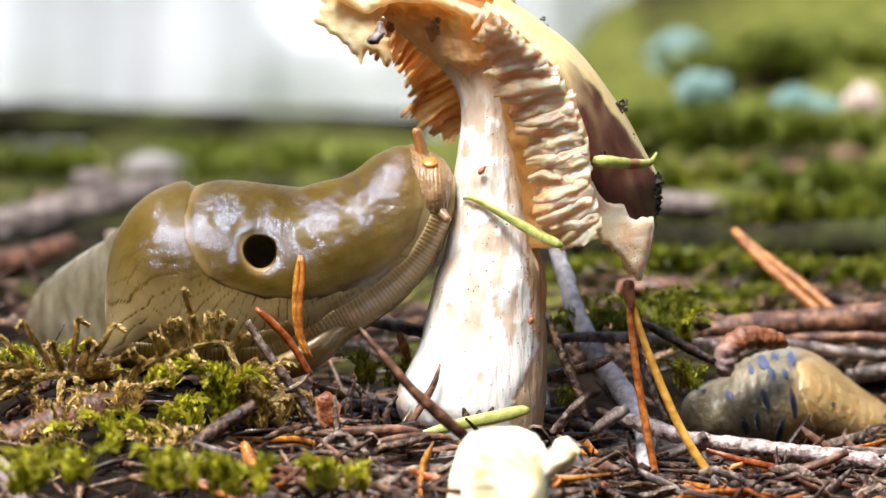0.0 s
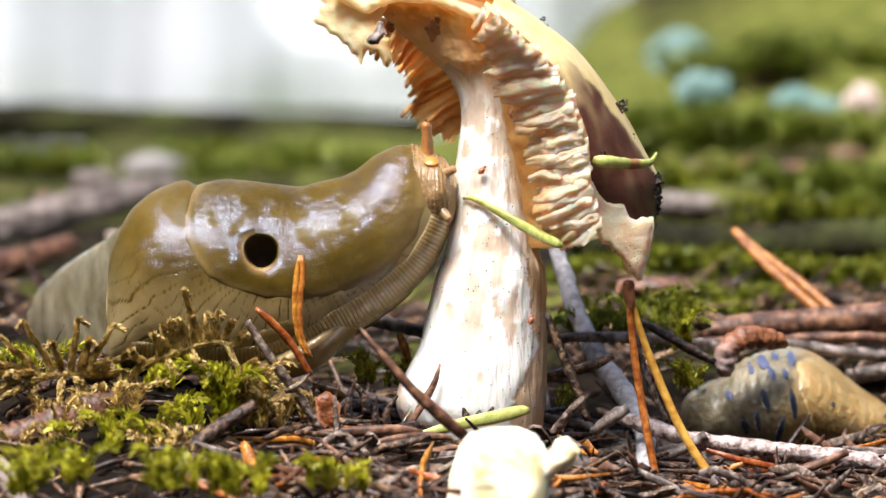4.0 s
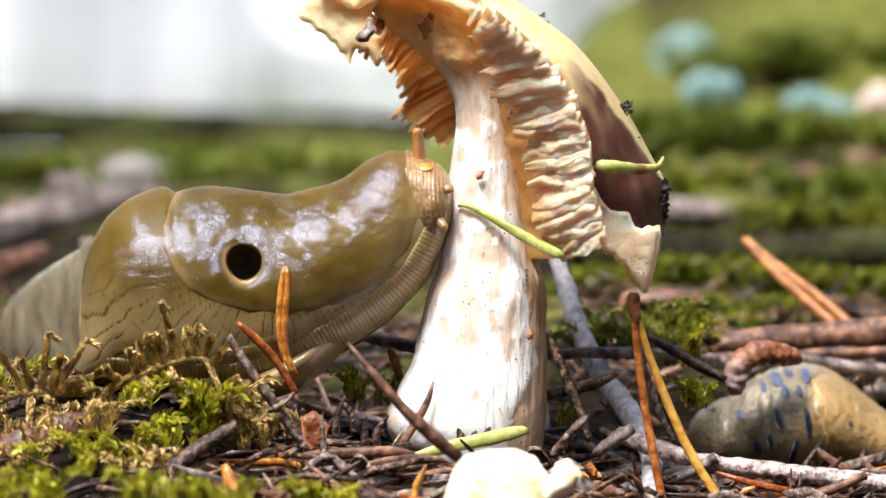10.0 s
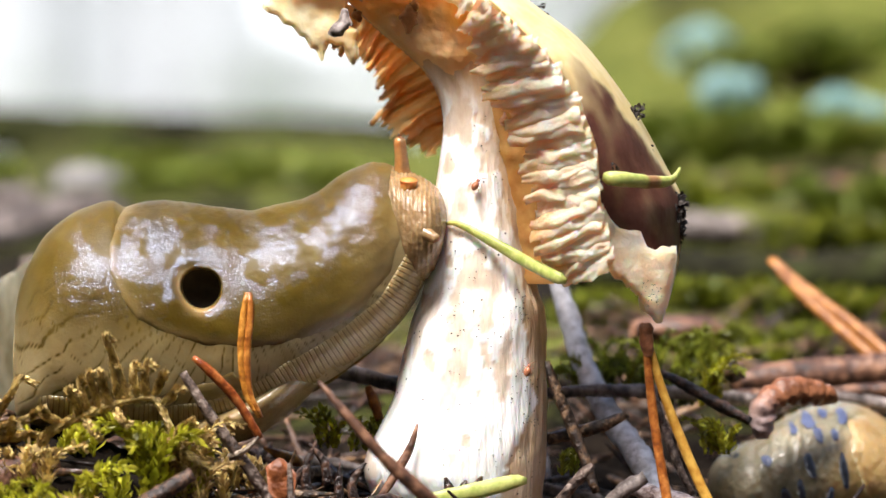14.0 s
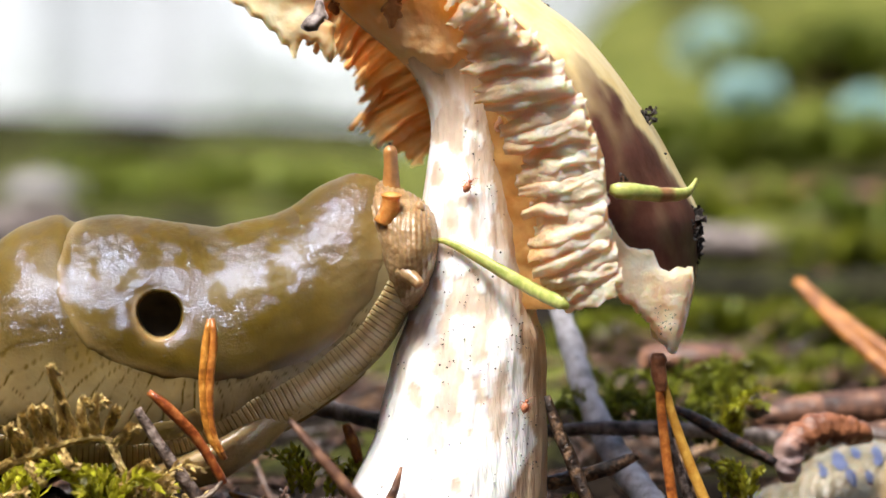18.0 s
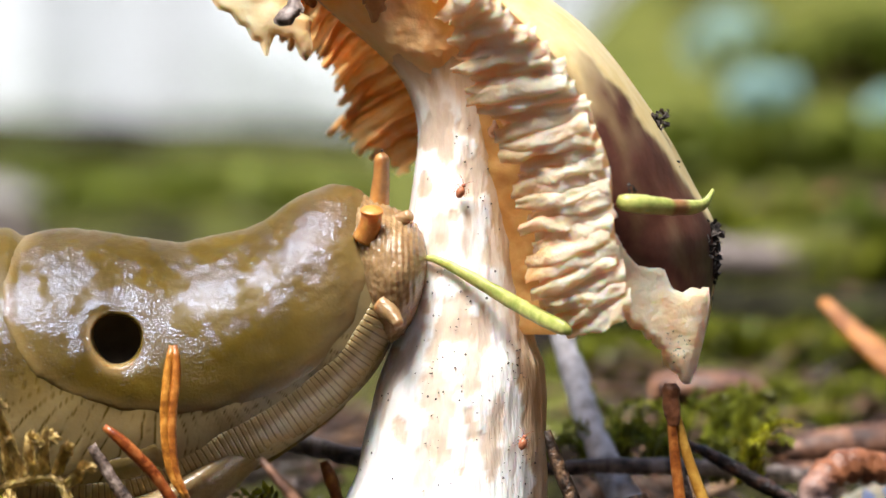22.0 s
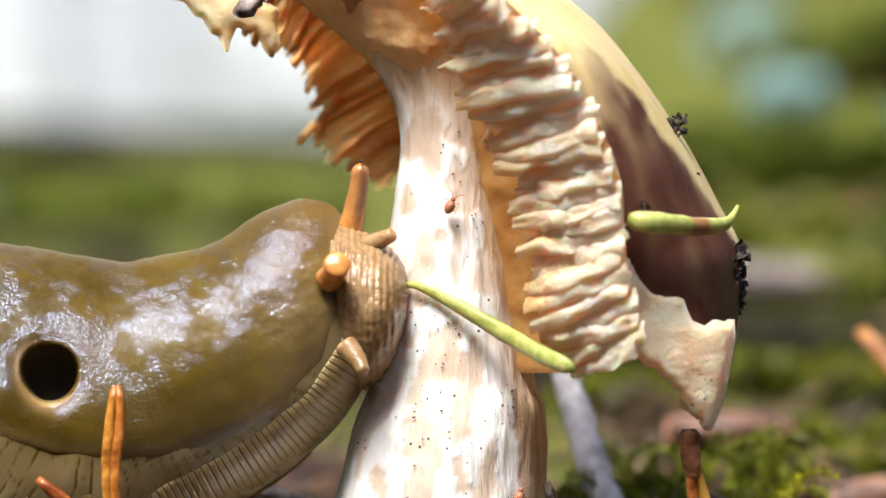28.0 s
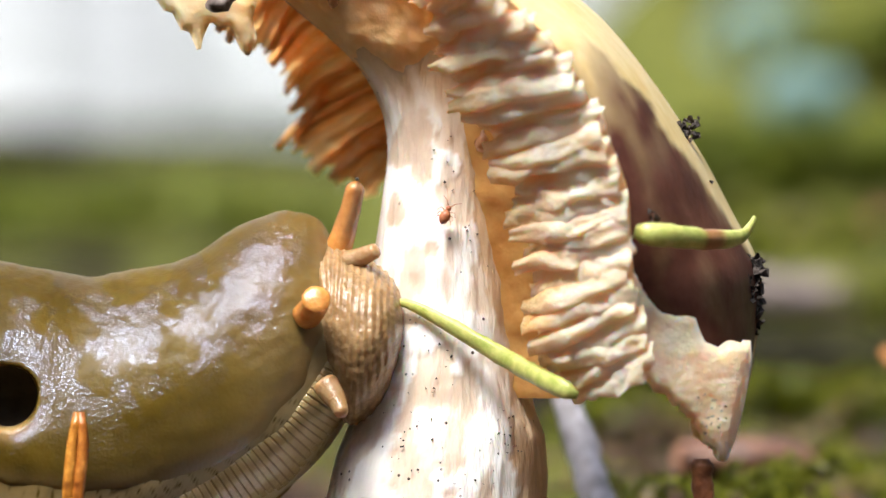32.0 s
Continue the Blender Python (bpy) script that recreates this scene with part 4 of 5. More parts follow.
def grit(a, b, depth, spread, size, seed, n, label):
    """Crumbs of soil strewn round a place on a surface of the given depth."""
    geo = Geo()
    rg = random.Random(seed)
    for _ in range(n):
        ga, gb = a + spread * max(-1.2, min(1.2, rg.gauss(0, 0.8))), b + spread * max(-1.6, min(1.6, rg.gauss(0, 1)))
        p = Vector(at(ga, gb, depth(ga, gb) if callable(depth) else depth + rg.gauss(0, size * 0.4)))
        s = rg.uniform(0.5, 1.2) * size * 1e-4
        pts = [p + Vector((rg.uniform(-1, 1), rg.uniform(-1, 1), rg.uniform(-1, 1))).normalized() * s for _ in range(6)]
        geo.add(pts, [(0, 1, 2), (0, 2, 3), (0, 3, 4), (0, 4, 5), (1, 2, 5), (2, 3, 5), (3, 4, 1), (1, 4, 5), (1, 3, 5), (0, 1, 4)])
    return tagged(part("dirt_crumb", geo, DIRT, None, flat=True), label, "dirt", "crumbs of dirt on the mushroom")


for a, b, d, r, n in ((1094, 197, -70, 5, 16), (1085, 186, -60, 4, 8), (1118, 243, -75, 3, 7), (1143, 290, -70, 3, 7), (1160, 316, -66, 6, 30), (1158, 330, -66, 10, 60), (1158, 352, -60, 10, 50), (1150, 340, -90, 8, 40), (1161, 372, -50, 5, 24), (1100, 190, -70, 7, 30), (1066, 270, -225, 4, 10), (1156, 396, -40, 4, 14), (1154, 412, -30, 3, 8),
                      (962, 44, -30, 7, 26), (1138, 382, -120, 4, 9)):
    grit(a, b, d, r, 1.2 + r * 0.5, int(a + b), n, "dark crumbs of soil stuck to the cap")
grit(1120, 452, lambda a, b: -212 + 0.45 * max(0, a - 1050) - 24, 12, 1.6, 5, 26, "scattered black grains on the torn flap")
for a, b, n, sp in ((930, 470, 26, 14), (935, 590, 22, 16), (850, 470, 20, 30), (870, 560, 24, 40), (740, 690, 14, 14), (830, 640, 14, 40), (880, 220, 12, 16), (905, 700, 18, 22), (945, 640, 16, 9), (860, 400, 18, 22), (900, 300, 10, 14)):
    grit(a, b, lambda x, y: stem_front(x, y) - 1, sp, 1.5, a + b, n, "tiny black grains of soil on the stem")


# ---- needles and twigs ----
def needle(name, pts, mat, label, flat=0.55, n=6, tone=None, group="fallen needles", category="needle", bump=0.12, steps=14):
    v, f = rod(pts, n=n, steps=steps, flat=flat, bump=bump, seed=pts[0][0])
    tn = [tone(i // n / steps) for i in range(len(v))] if tone else 0.0
    geo = Geo().add(v, f, tn)
    mid = Vector(at(*pts[len(pts) // 2][:3]))
    geo.v = [tuple(Vector(p) - mid) for p in geo.v]
    ob = tagged(part(name, geo, mat), label, category, group)
    ob.location = mid
    return ob


needle("green_needle", [(1050, 283, -246, 6), (1058, 285, -248, 10.5), (1080, 287, -240, 11), (1120, 291, -190, 10), (1148, 289, -140, 7), (1157, 281, -115, 5), (1162, 271, -105, 3)], GREEN,
       "green conifer needle with a brown band on the cap", 0.7, 9, lambda t: smooth(t, 0.36, 0.42) * (1 - smooth(t, 0.52, 0.58)), "green needles", steps=24)
needle("green_needle", [(820, 352, -48, 2.5), (835, 351, -64, 4.5), (870, 368, -78, 7), (920, 397, -100, 9), (970, 424, -172, 9.5), (990, 433, -190, 8.5), (996, 436, -192, 4)], GREEN,
       "green conifer needle leaning across the stem", 0.6, 9, lambda t: 0.5 * (1 - smooth(t, 0.0, 0.08)), "green needles", steps=24)
needle("green_needle", [(725, 775, -185, 3), (760, 765, -180, 7), (820, 750, -170, 11), (880, 738, -160, 12), (925, 727, -150, 10), (938, 727, -145, 5)], GREEN,
       "yellow-green conifer needle at the foot of the stem", 0.45, 9, None, "green needles", steps=20)
for q in (-5, 5):
    needle("orange_needle", [(532 + q * 0.3, 452, -178, 3.5), (531 + q, 480, -180, 5.5), (526 + q * 0.9, 540, -182, 5.5), (532 + q * 0.6, 600, -182, 5), (550 + q * 0.3, 634, -180, 3)], ORANGE,
           "dry orange pine needle standing before the slug", 0.8, 7, None, "paired orange needles")
needle("brown_needle", [(452, 546, -215, 4), (475, 565, -215, 7), (515, 608, -205, 7), (550, 665, -195, 6)], ORANGE, "dry brown needle leaning on the moss", 0.7)
needle("twig", [(437, 568, -225, 6), (470, 620, -225, 8), (520, 690, -215, 9), (578, 772, -205, 9)], BARK, "thin brown twig lying on the litter", 1.0, 8, None, "twigs", "twig", 0.3, 24)
needle("twig", [(505, 692, -215, 6), (530, 680, -230, 4), (548, 662, -232, 2)], BARK, "short broken side twig", 1.0, 6, None, "twigs", "twig", 0.3, 10)
needle("brown_needle", [(636, 580, -480, 3), (680, 632, -490, 7), (730, 690, -490, 9), (790, 745, -480, 11), (822, 772, -470, 9)], BROWNWOOD, "thick brown needle before the stem", 0.6)
needle("brown_needle", [(779, 644, -118, 2), (768, 680, -122, 6), (745, 720, -128, 7), (722, 756, -135, 5)], BROWNWOOD, "dark brown needle against the stem", 0.5)
for a, b, h in ((820, 722, 26), (843, 726, 20), (862, 720, 30), (640, 672, 60), (660, 700, 70), (612, 668, 85), (592, 690, 90), (680, 700, 60)):
    needle("brown_needle", [(a + 0.4 * h * math.sin(a), b, -150, 2), (a + 4, b + h * 0.5, -150, 7), (a + 8, b + h, -150, 7)], DARKTWIG, "dark upright needle in the litter", 0.5)
needle("brown_needle", [(548, 772, -235, 4), (580, 768, -235, 9), (660, 762, -230, 10), (720, 762, -225, 9), (748, 766, -225, 4)], BROWNWOOD, "reddish-brown flat needle lying on litter", 0.5)
needle("brown_needle", [(640, 790, -260, 4), (700, 778, -255, 8), (760, 772, -240, 8), (800, 776, -240, 4)], BROWNWOOD, "reddish-brown flat needle lying on litter", 0.5)
needle("orange_needle", [(706, 590, 60, 5), (714, 610, 60, 8), (724, 640, 60, 6)], ORANGE, "orange needle tip behind the stem", 0.7)
needle("orange_needle", [(430, 782, -420, 6), (445, 820, -430, 15), (470, 880, -440, 16), (490, 930, -440, 12)], ORANGE, "copper-brown needle close by", 0.6)
needle("pale_needle", [(-30, 790, -620, 6), (-5, 825, -630, 18), (25, 868, -640, 22), (60, 930, -650, 18)], PALELEAF, "pale sunlit needle close by", 0.6)
needle("twig", [(452, 716, -330, 12), (390, 755, -345, 14), (330, 800, -360, 15), (285, 838, -370, 10)], DARKTWIG, "dark brown twig over the moss", 1.0, 8, None, "twigs", "twig", 0.3, 20)
needle("twig", [(-40, 800, -300, 30), (40, 775, -290, 34), (120, 745, -270, 30), (200, 715, -240, 26), (255, 700, -220, 14)], BROWNWOOD, "rotten pale brown stick under the moss", 0.8, 12, None, "twigs", "twig", 0.35, 30)
needle("twig", [(-60, 700, -90, 20), (40, 690, -120, 22), (130, 668, -130, 20), (215, 655, -130, 12)], DARKTWIG, "dark rotten stick under the moss", 0.8, 10, None, "twigs", "twig", 0.35, 24)

needle("pale_stick", [(978, 420, 420, 13), (1000, 490, 380, 15), (1022, 560, 320, 17), (1058, 632, 240, 18), (1104, 696, 150, 19), (1138, 760, 60, 18), (1142, 820, -60, 17), (1132, 900, -180, 18)],
       PALEBARK, "pale grey lichen-covered stick standing behind the mushroom", 1.0, 12, None, "sticks", "stick", 0.25, 60)
needle("twig", [(962, 600, 200, 8), (1060, 597, 230, 10), (1160, 600, 300, 10), (1260, 612, 440, 11), (1400, 610, 560, 10), (1500, 625, 580, 11), (1620, 632, 600, 11)], GREYWOOD,
       "long dark grey twig lying across the litter", 1.0, 9, None, "twigs", "twig", 0.35, 50)
needle("twig", [(1240, 606, 560, 8), (1360, 603, 600, 9), (1470, 598, 620, 10), (1620, 600, 640, 10)], BROWNWOOD, "brown twig beside a grey one", 1.0, 9, None, "twigs", "twig", 0.35, 30)
needle("twig", [(640, 566, 190, 10), (700, 575, 180, 12), (760, 590, 170, 12), (850, 600, 160, 11)], GREYWOOD, "grey twig running behind the stem", 1.0, 9, None, "twigs", "twig", 0.35, 24)
needle("brown_needle", [(968, 552, -60, 4), (978, 585, -60, 8), (1005, 650, -62, 9), (1025, 700, -66, 8), (1040, 745, -72, 6)], DARKTWIG, "dark brown needle leaning by the stem", 0.6)
needle("twig", [(968, 668, 60, 9), (1020, 655, 60, 10), (1060, 643, 50, 10), (1086, 630, 45, 5)], DARKTWIG, "short dark broken twig", 1.0, 8, None, "twigs", "twig", 0.3, 16)
needle("twig", [(1128, 568, 170, 5), (1170, 588, 165, 8), (1215, 615, 160, 9), (1266, 642, 150, 6)], DARKTWIG, "curved dark twig in the moss", 1.0, 8, None, "twigs", "twig", 0.3, 18)
needle("twig", [(1050, 765, -70, 8), (1080, 742, -80, 12), (1112, 722, -80, 10)], GREYWOOD, "short grey twig end", 1.0, 8, None, "twigs", "twig", 0.4, 14)
needle("twig", [(1092, 738, -20, 10), (1150, 756, -40, 15), (1200, 772, -60, 13), (1260, 784, -70, 15), (1340, 793, -70, 15), (1450, 806, -70, 16), (1620, 830, -70, 17)], PINKBARK,
       "pinkish-grey twig lying before the small slug", 1.0, 10, None, "twigs", "twig", 0.3, 60)
needle("twig", [(1180, 808, -80, 9), (1210, 795, -84, 10), (1250, 770, -88, 9)], GREYWOOD, "short grey side twig", 1.0, 8, None, "twigs", "twig", 0.35, 14)
needle("twig", [(1210, 848, -160, 8), (1330, 850, -170, 9), (1420, 832, -160, 9), (1500, 800, -140, 7)], BROWNWOOD, "reddish twig among the needles", 1.0, 8, None, "twigs", "twig", 0.3, 20)
RUST = material("rusty_needle", [(0.20, 0.065, 0.014), (0.46, 0.19, 0.045)], 0.45, 500, bump=0.4, bump_scale=1600)
CHIP = material("bark_chip", [(0.10, 0.026, 0.007), (0.28, 0.085, 0.024)], 0.45, 350, bump=0.8, bump_scale=900)
GOLDEN = material("golden_needle", [(0.46, 0.20, 0.022), (0.72, 0.42, 0.08)], 0.34, 600, bump=0.3, bump_scale=1600, translucent=0.1)
needle("twig", [(1000, 778, -140, 10), (1015, 800, -160, 17), (1040, 840, -190, 18), (1080, 900, -220, 18)], GREYWOOD, "thick grey-brown broken twig in the litter", 1.0, 10, None, "twigs", "twig", 0.35, 20)
needle("twig", [(978, 768, -100, 7), (1000, 740, -110, 8), (1022, 716, -116, 8), (1036, 704, -120, 4)], BARK, "short forked brown twig by the stem", 1.0, 8, None, "twigs", "twig", 0.4, 16)
needle("twig", [(560, 800, -330, 8), (600, 770, -320, 9), (640, 800, -330, 9), (690, 850, -350, 8)], BARK, "bent brown twig in the litter", 1.0, 8, None, "twigs", "twig", 0.4, 20)
needle("twig", [(690, 850, -420, 12), (750, 835, -430, 15), (800, 845, -430, 15), (850, 870, -430, 12)], BARK, "pale brown bent twig in the litter", 1.0, 9, None, "twigs", "twig", 0.3, 20)
needle("brown_needle", [(592, 700, -240, 3), (596, 760, -250, 6), (602, 830, -270, 6)], BARK, "thin pale brown needle standing upright", 0.7)
pine = thing("needle_bundle", "pair of orange pine needles joined in a dark sheath", "needle", "paired orange needles")
for nm, pts, mat in (("sheath", [(1112, 496, -165, 7), (1112, 503, -165, 11), (1112, 512, -165, 10), (1113, 524, -165, 10.5), (1115, 536, -165, 9), (1116, 546, -165, 6)], REDBUD),
                     ("needle", [(1112, 526, -164, 5), (1117, 580, -164, 6.5), (1127, 660, -166, 7), (1145, 765, -172, 7.5), (1160, 840, -180, 7), (1180, 915, -190, 7)], ORANGE),
                     ("needle", [(1117, 526, -160, 5), (1133, 585, -156, 6.5), (1165, 670, -154, 7.5), (1205, 760, -158, 8), (1250, 832, -168, 8), (1310, 905, -180, 7.5)], GOLDEN)):
    v, f = rod(pts, n=9, steps=30, flat=0.75, bump=0.1)
    part(nm, Geo().add(v, f), mat, pine)
needle("brown_needle", [(1122, 590, -100, 3), (1140, 650, -100, 6), (1162, 710, -100, 6), (1182, 748, -100, 4)], BARK, "thin greyish needle leaning in litter", 0.7)
needle("brown_needle", [(1245, 800, -120, 4), (1258, 850, -130, 7), (1275, 900, -140, 7)], BARK, "pale brown needle standing in litter", 0.7)
for q in (0, 26):
    needle("orange_needle", [(1296 + q * 0.2, 406, 900, 5), (1330 + q * 0.5, 445, 880, 8), (1395 + q, 505, 840, 9), (1450 + q, 552, 800, 8), (1470 + q, 572, 780, 5)], RUST,
           "long dry orange needle farther back", 0.6, 8, None, "paired orange needles")

# ---- flakes, buds, small slug ----
def flake(name, outline, d, thick, mat, label, category, rough=6, step=5, rim=18, tone=None, group="", back=None):
    v, f, tn = cushion(outline, d, thick, rim, step, rough=rough, tone=tone, back=back)
    return tagged(part(name, Geo().add(v, f, tn), mat), label, category, group)


flake("soil_clod", [(646, 74), (656, 60), (664, 54), (668, 38), (677, 36), (680, 50), (686, 62), (674, 70), (670, 78), (656, 80)], -82, 10, GREYWOOD, "grey bit of soil caught under the cap edge", "dirt", 8, 3, 8)
flake("bark_flake", [(558, 705), (580, 690), (603, 716), (600, 748), (580, 764), (562, 742)], -215, 7, CHIP, "small curled reddish-brown flake of bark", "bark")
pale = thing("pale_mushroom", "pale yellow fragment of a mushroom cap on the litter", "mushroom")
for nm, outline, d0 in (("cap", [(786, 940), (796, 840), (812, 790), (832, 766), (870, 756), (915, 755), (948, 768), (966, 794), (974, 830), (972, 866), (966, 940)], -780),
                        ("torn_lobe", [(954, 806), (972, 800), (986, 776), (1004, 773), (1028, 798), (1016, 822), (990, 836), (966, 858), (954, 840)], -790)):
    v, f, tn = cushion(outline, lambda a, b: d0 - 0.1 * (b - 830), 50 if nm == "cap" else 26, 40 if nm == "cap" else 22, 5, rough=6, back=50)
    part(nm, Geo().add(v, f, tn), PALECAP, pale)
flake("bark_flake", [(1085, 500), (1130, 488), (1200, 490), (1238, 510), (1215, 535), (1150, 545), (1095, 530)], 900, 40, BROWNWOOD, "brown piece of wood behind the mushroom", "wood", 10, 8, 30)
needle("fallen_branch", [(1240, 590, 640, 16), (1300, 582, 660, 24), (1420, 574, 690, 27), (1640, 556, 730, 28)], BROWNWOOD, "smooth reddish-brown branch lying behind the small slug", 1.0, 16, None, "branches",
       "branch", 0.04, 40)
needle("fallen_branch", [(1500, 668, 620, 14), (1560, 660, 630, 16), (1660, 650, 640, 16)], GREYWOOD, "grey stick end behind the small slug", 1.0, 12, None, "branches", "branch", 0.2, 20)
bud = thing("catkin", "curled reddish-brown catkin lying on the small slug", "catkin")
v, f = rod([(1284, 668, 220, 8), (1283, 655, 220, 17), (1285, 628, 220, 20), (1300, 608, 230, 20), (1325, 599, 245, 20), (1358, 600, 265, 18), (1382, 606, 280, 14), (1392, 612, 285, 6)], n=16, steps=70, bump=0.35)
tn = [0.8 * (1 - smooth(i // 16, 8, 26)) * (0.5 + 0.5 * noise.noise(Vector((i * 0.3, 0, 0)))) for i in range(len(v))]
part("bract", Geo().add(v, f, tn), REDBUD, bud)
flake("cone_scale", [(1225, 560), (1240, 548), (1258, 560), (1260, 578), (1240, 588), (1226, 578)], 330, 16, DARKTWIG, "small round dark brown cone", "cone")

small = thing("small_slug", "smaller tan slug with dark and blue spots, curled in the litter", "slug")
BODY2 = along([(1204, 735, 752, 380, 8), (1208, 712, 775, 380, 45), (1222, 694, 796, 380, 80), (1250, 678, 810, 385, 105), (1280, 664, 815, 395, 120), (1310, 640, 815, 410, 132), (1350, 622, 815, 430, 140),
               (1400, 614, 815, 450, 145), (1440, 626, 815, 470, 145), (1480, 652, 818, 490, 142), (1520, 684, 820, 510, 132), (1570, 718, 822, 530, 115), (1620, 755, 824, 550, 80), (1650, 790, 824, 560, 10)], 130)


def small_front(a, b):
    """Depth of the small slug's near side."""
    s = min(BODY2, key=lambda r: abs(r[0] - a))
    t = max(-1.0, min(1.0, ((s[1] + s[2]) / 2 - b) / ((s[2] - s[1]) / 2)))
    return s[3] - s[4] * math.sqrt(max(0.0, 1 - t * t))


rows, tone = [], []
for a, top, low, d, half in BODY2:
    row = []
    for q in range(56):
        ang = q * math.pi / 28
        w = 3.0 * noise.noise(Vector((a * 0.05, math.sin(ang) * 4, math.cos(ang) * 4))) + 0.9 * math.sin(a * 0.33 + 2 * noise.noise(Vector((a * 0.03, 1, 2)))) * (1 - smooth(a, 1330, 1440))
        row.append(at(a, (top + low) / 2 - ((low - top) / 2 + w) * math.sin(ang), d - (half + w) * math.cos(ang)))
        tone.append(smooth(a + 0.4 * ((top + low) / 2 - (low - top) / 2 * math.sin(ang) - 640), 1400, 1440))
    rows.append(row)
v, f = sheet(rows, close_v=True)
part("body", Geo().add(v, f, tone), SLUG2, small, "tan ringed body")
MANTLE2 = [(1408, 640), (1430, 632), (1465, 650), (1510, 690), (1560, 730), (1600, 770), (1580, 800), (1520, 806), (1470, 795), (1440, 770), (1428, 730), (1412, 690)]
v, f, tn = cushion(MANTLE2, lambda a, b: small_front(a, b) + 4, 16, 26, 6, rough=3)
part("mantle", Geo().add(v, f, 1.0), SLUG2, small, "smooth orange-tan mantle")
for i, (a, b, w, h, lean, blue) in enumerate(((1354, 708, 7, 20, 6, 0), (1404, 716, 6, 28, 4, 0), (1341, 746, 5, 20, 3, 0), (1319, 754, 7, 16, 3, 0), (1381, 762, 6, 24, -6, 0), (1350, 640, 10, 13, 5, 1),
                                              (1400, 634, 8, 13, 2, 1), (1366, 662, 6, 13, 4, 1), (1328, 652, 7, 10, 3, 1), (1390, 662, 5, 10, 2, 1), (1372, 630, 6, 8, 2, 1), (1290, 700, 7, 9, 2, 1), (1240, 690, 9, 7, 2, 0))):
    ring = [(a + w * (1.1 + 0.12 * math.sin(q * 1.7 + a)) * math.cos(q * 0.5236) + lean * math.sin(q * 0.5236), b + h * (1 + 0.12 * math.sin(q * 2.3 + b)) * math.sin(q * 0.5236)) for q in range(12)]
    v, f, tn = cushion(ring, lambda aa, bb: small_front(aa, bb) - 1.5, 2.0, 6, 3)
    part("spot", Geo().add(v, f), BLUESPOT if blue else SPOT, small)
# the small slug's opening: a dark disc on the skin, standing for its shade
ring = [(1474 + 5 * math.cos(q * 0.5236), 716 + 6 * math.sin(q * 0.5236)) for q in range(12)]
v, f, tn = cushion(ring, lambda aa, bb: small_front(aa, bb) - 13, 2.0, 3, 2)
part("breathing_hole", Geo().add(v, f), PIT, small, "small dark breathing hole")


# ---- moss ----
def leaflet(geo, p, way, out, size, hug=0.0):
    side = way.cross(out).normalized() * size * 0.22
    tip = p + (way * (0.75 + 0.25 * hug) + out * (0.65 - 0.3 * hug)) * size
    mid = p + (way * 0.35 + out * (0.42 - 0.1 * hug)) * size
    geo.add([p, mid + side, tip, mid - side], [(0, 1, 2), (0, 2, 3)])


def shoot(geo, pts, size, dense, rg, hug=0.0, per=6):
    """A mossy shoot: a thin stalk closely set with pointed leaflets; points (x, y, z, radius)."""
    line = along(pts, max(4, dense))
    v, f = tube(line, n=4)
    geo.add(v, f)
    for i in range(len(line) - 1):
        p, q = Vector(line[i][:3]), Vector(line[i + 1][:3])
        way = (q - p).normalized()
        ref = way.cross(Vector((0.3, 1, 0.2))).normalized()
        for k in range(per):
            ang = rg.uniform(0, 6.283)
            out = (ref * math.cos(ang) + way.cross(ref) * math.sin(ang)).normalized()
            leaflet(geo, p.lerp(q, rg.random()), way, out, size * rg.uniform(0.7, 1.2) * (1 - 0.4 * i / len(line)), hug)


def plan_shoot(geo, pts, size, dense, rg):
    shoot(geo, [(*at(*p[:3]), p[3] * 0.95e-4) for p in pts], size * 1.05e-4, dense, rg, 0.6, 13)


rng = random.Random(21)
frond = thing("moss_frond", "golden-brown feathery moss frond arching before the slug", "moss", "moss fronds")
geo = Geo()
MAIN = [(215, 700, -240, 5), (240, 660, -245, 6), (275, 638, -250, 6), (320, 620, -250, 6), (360, 608, -250, 6), (395, 606, -250, 6), (415, 640, -250, 6), (440, 700, -245, 5)]
plan_shoot(geo, MAIN, 17, 60, rng)
part("stalk", geo, GOLDMOSS, frond)
for a0, b0, a1, b1, n in ((262, 644, 232, 622, 8), (285, 634, 272, 596, 10), (300, 628, 288, 580, 11), (315, 622, 302, 572, 12), (330, 618, 318, 570, 12), (345, 612, 335, 556, 13), (358, 610, 326, 518, 20),
                          (372, 608, 366, 560, 12), (384, 606, 386, 556, 12), (395, 606, 408, 572, 10), (404, 616, 430, 592, 10), (292, 634, 312, 660, 7), (340, 616, 352, 640, 7), (425, 660, 450, 640, 8),
                          (432, 680, 462, 700, 9), (424, 660, 408, 690, 8)):
    geo = Geo()
    plan_shoot(geo, [(a0, b0, -250, 4), ((a0 + a1) / 2 + rng.uniform(-4, 4), (b0 + b1) / 2, -256, 4), (a1, b1, -262 + rng.uniform(-15, 15), 2.5), (a1 + rng.uniform(2, 12), b1 + 3, -262, 2)], 15, n * 2, rng)
    part("branchlet", geo, GOLDMOSS, frond)
frond = thing("moss_frond", "golden-brown feathery moss frond with curling tips", "moss", "moss fronds")
geo = Geo()
plan_shoot(geo, [(235, 660, -200, 5), (180, 662, -215, 6), (120, 662, -225, 6), (60, 668, -225, 5), (0, 680, -225, 4)], 17, 52, rng)
part("stalk", geo, GOLDMOSS, frond)
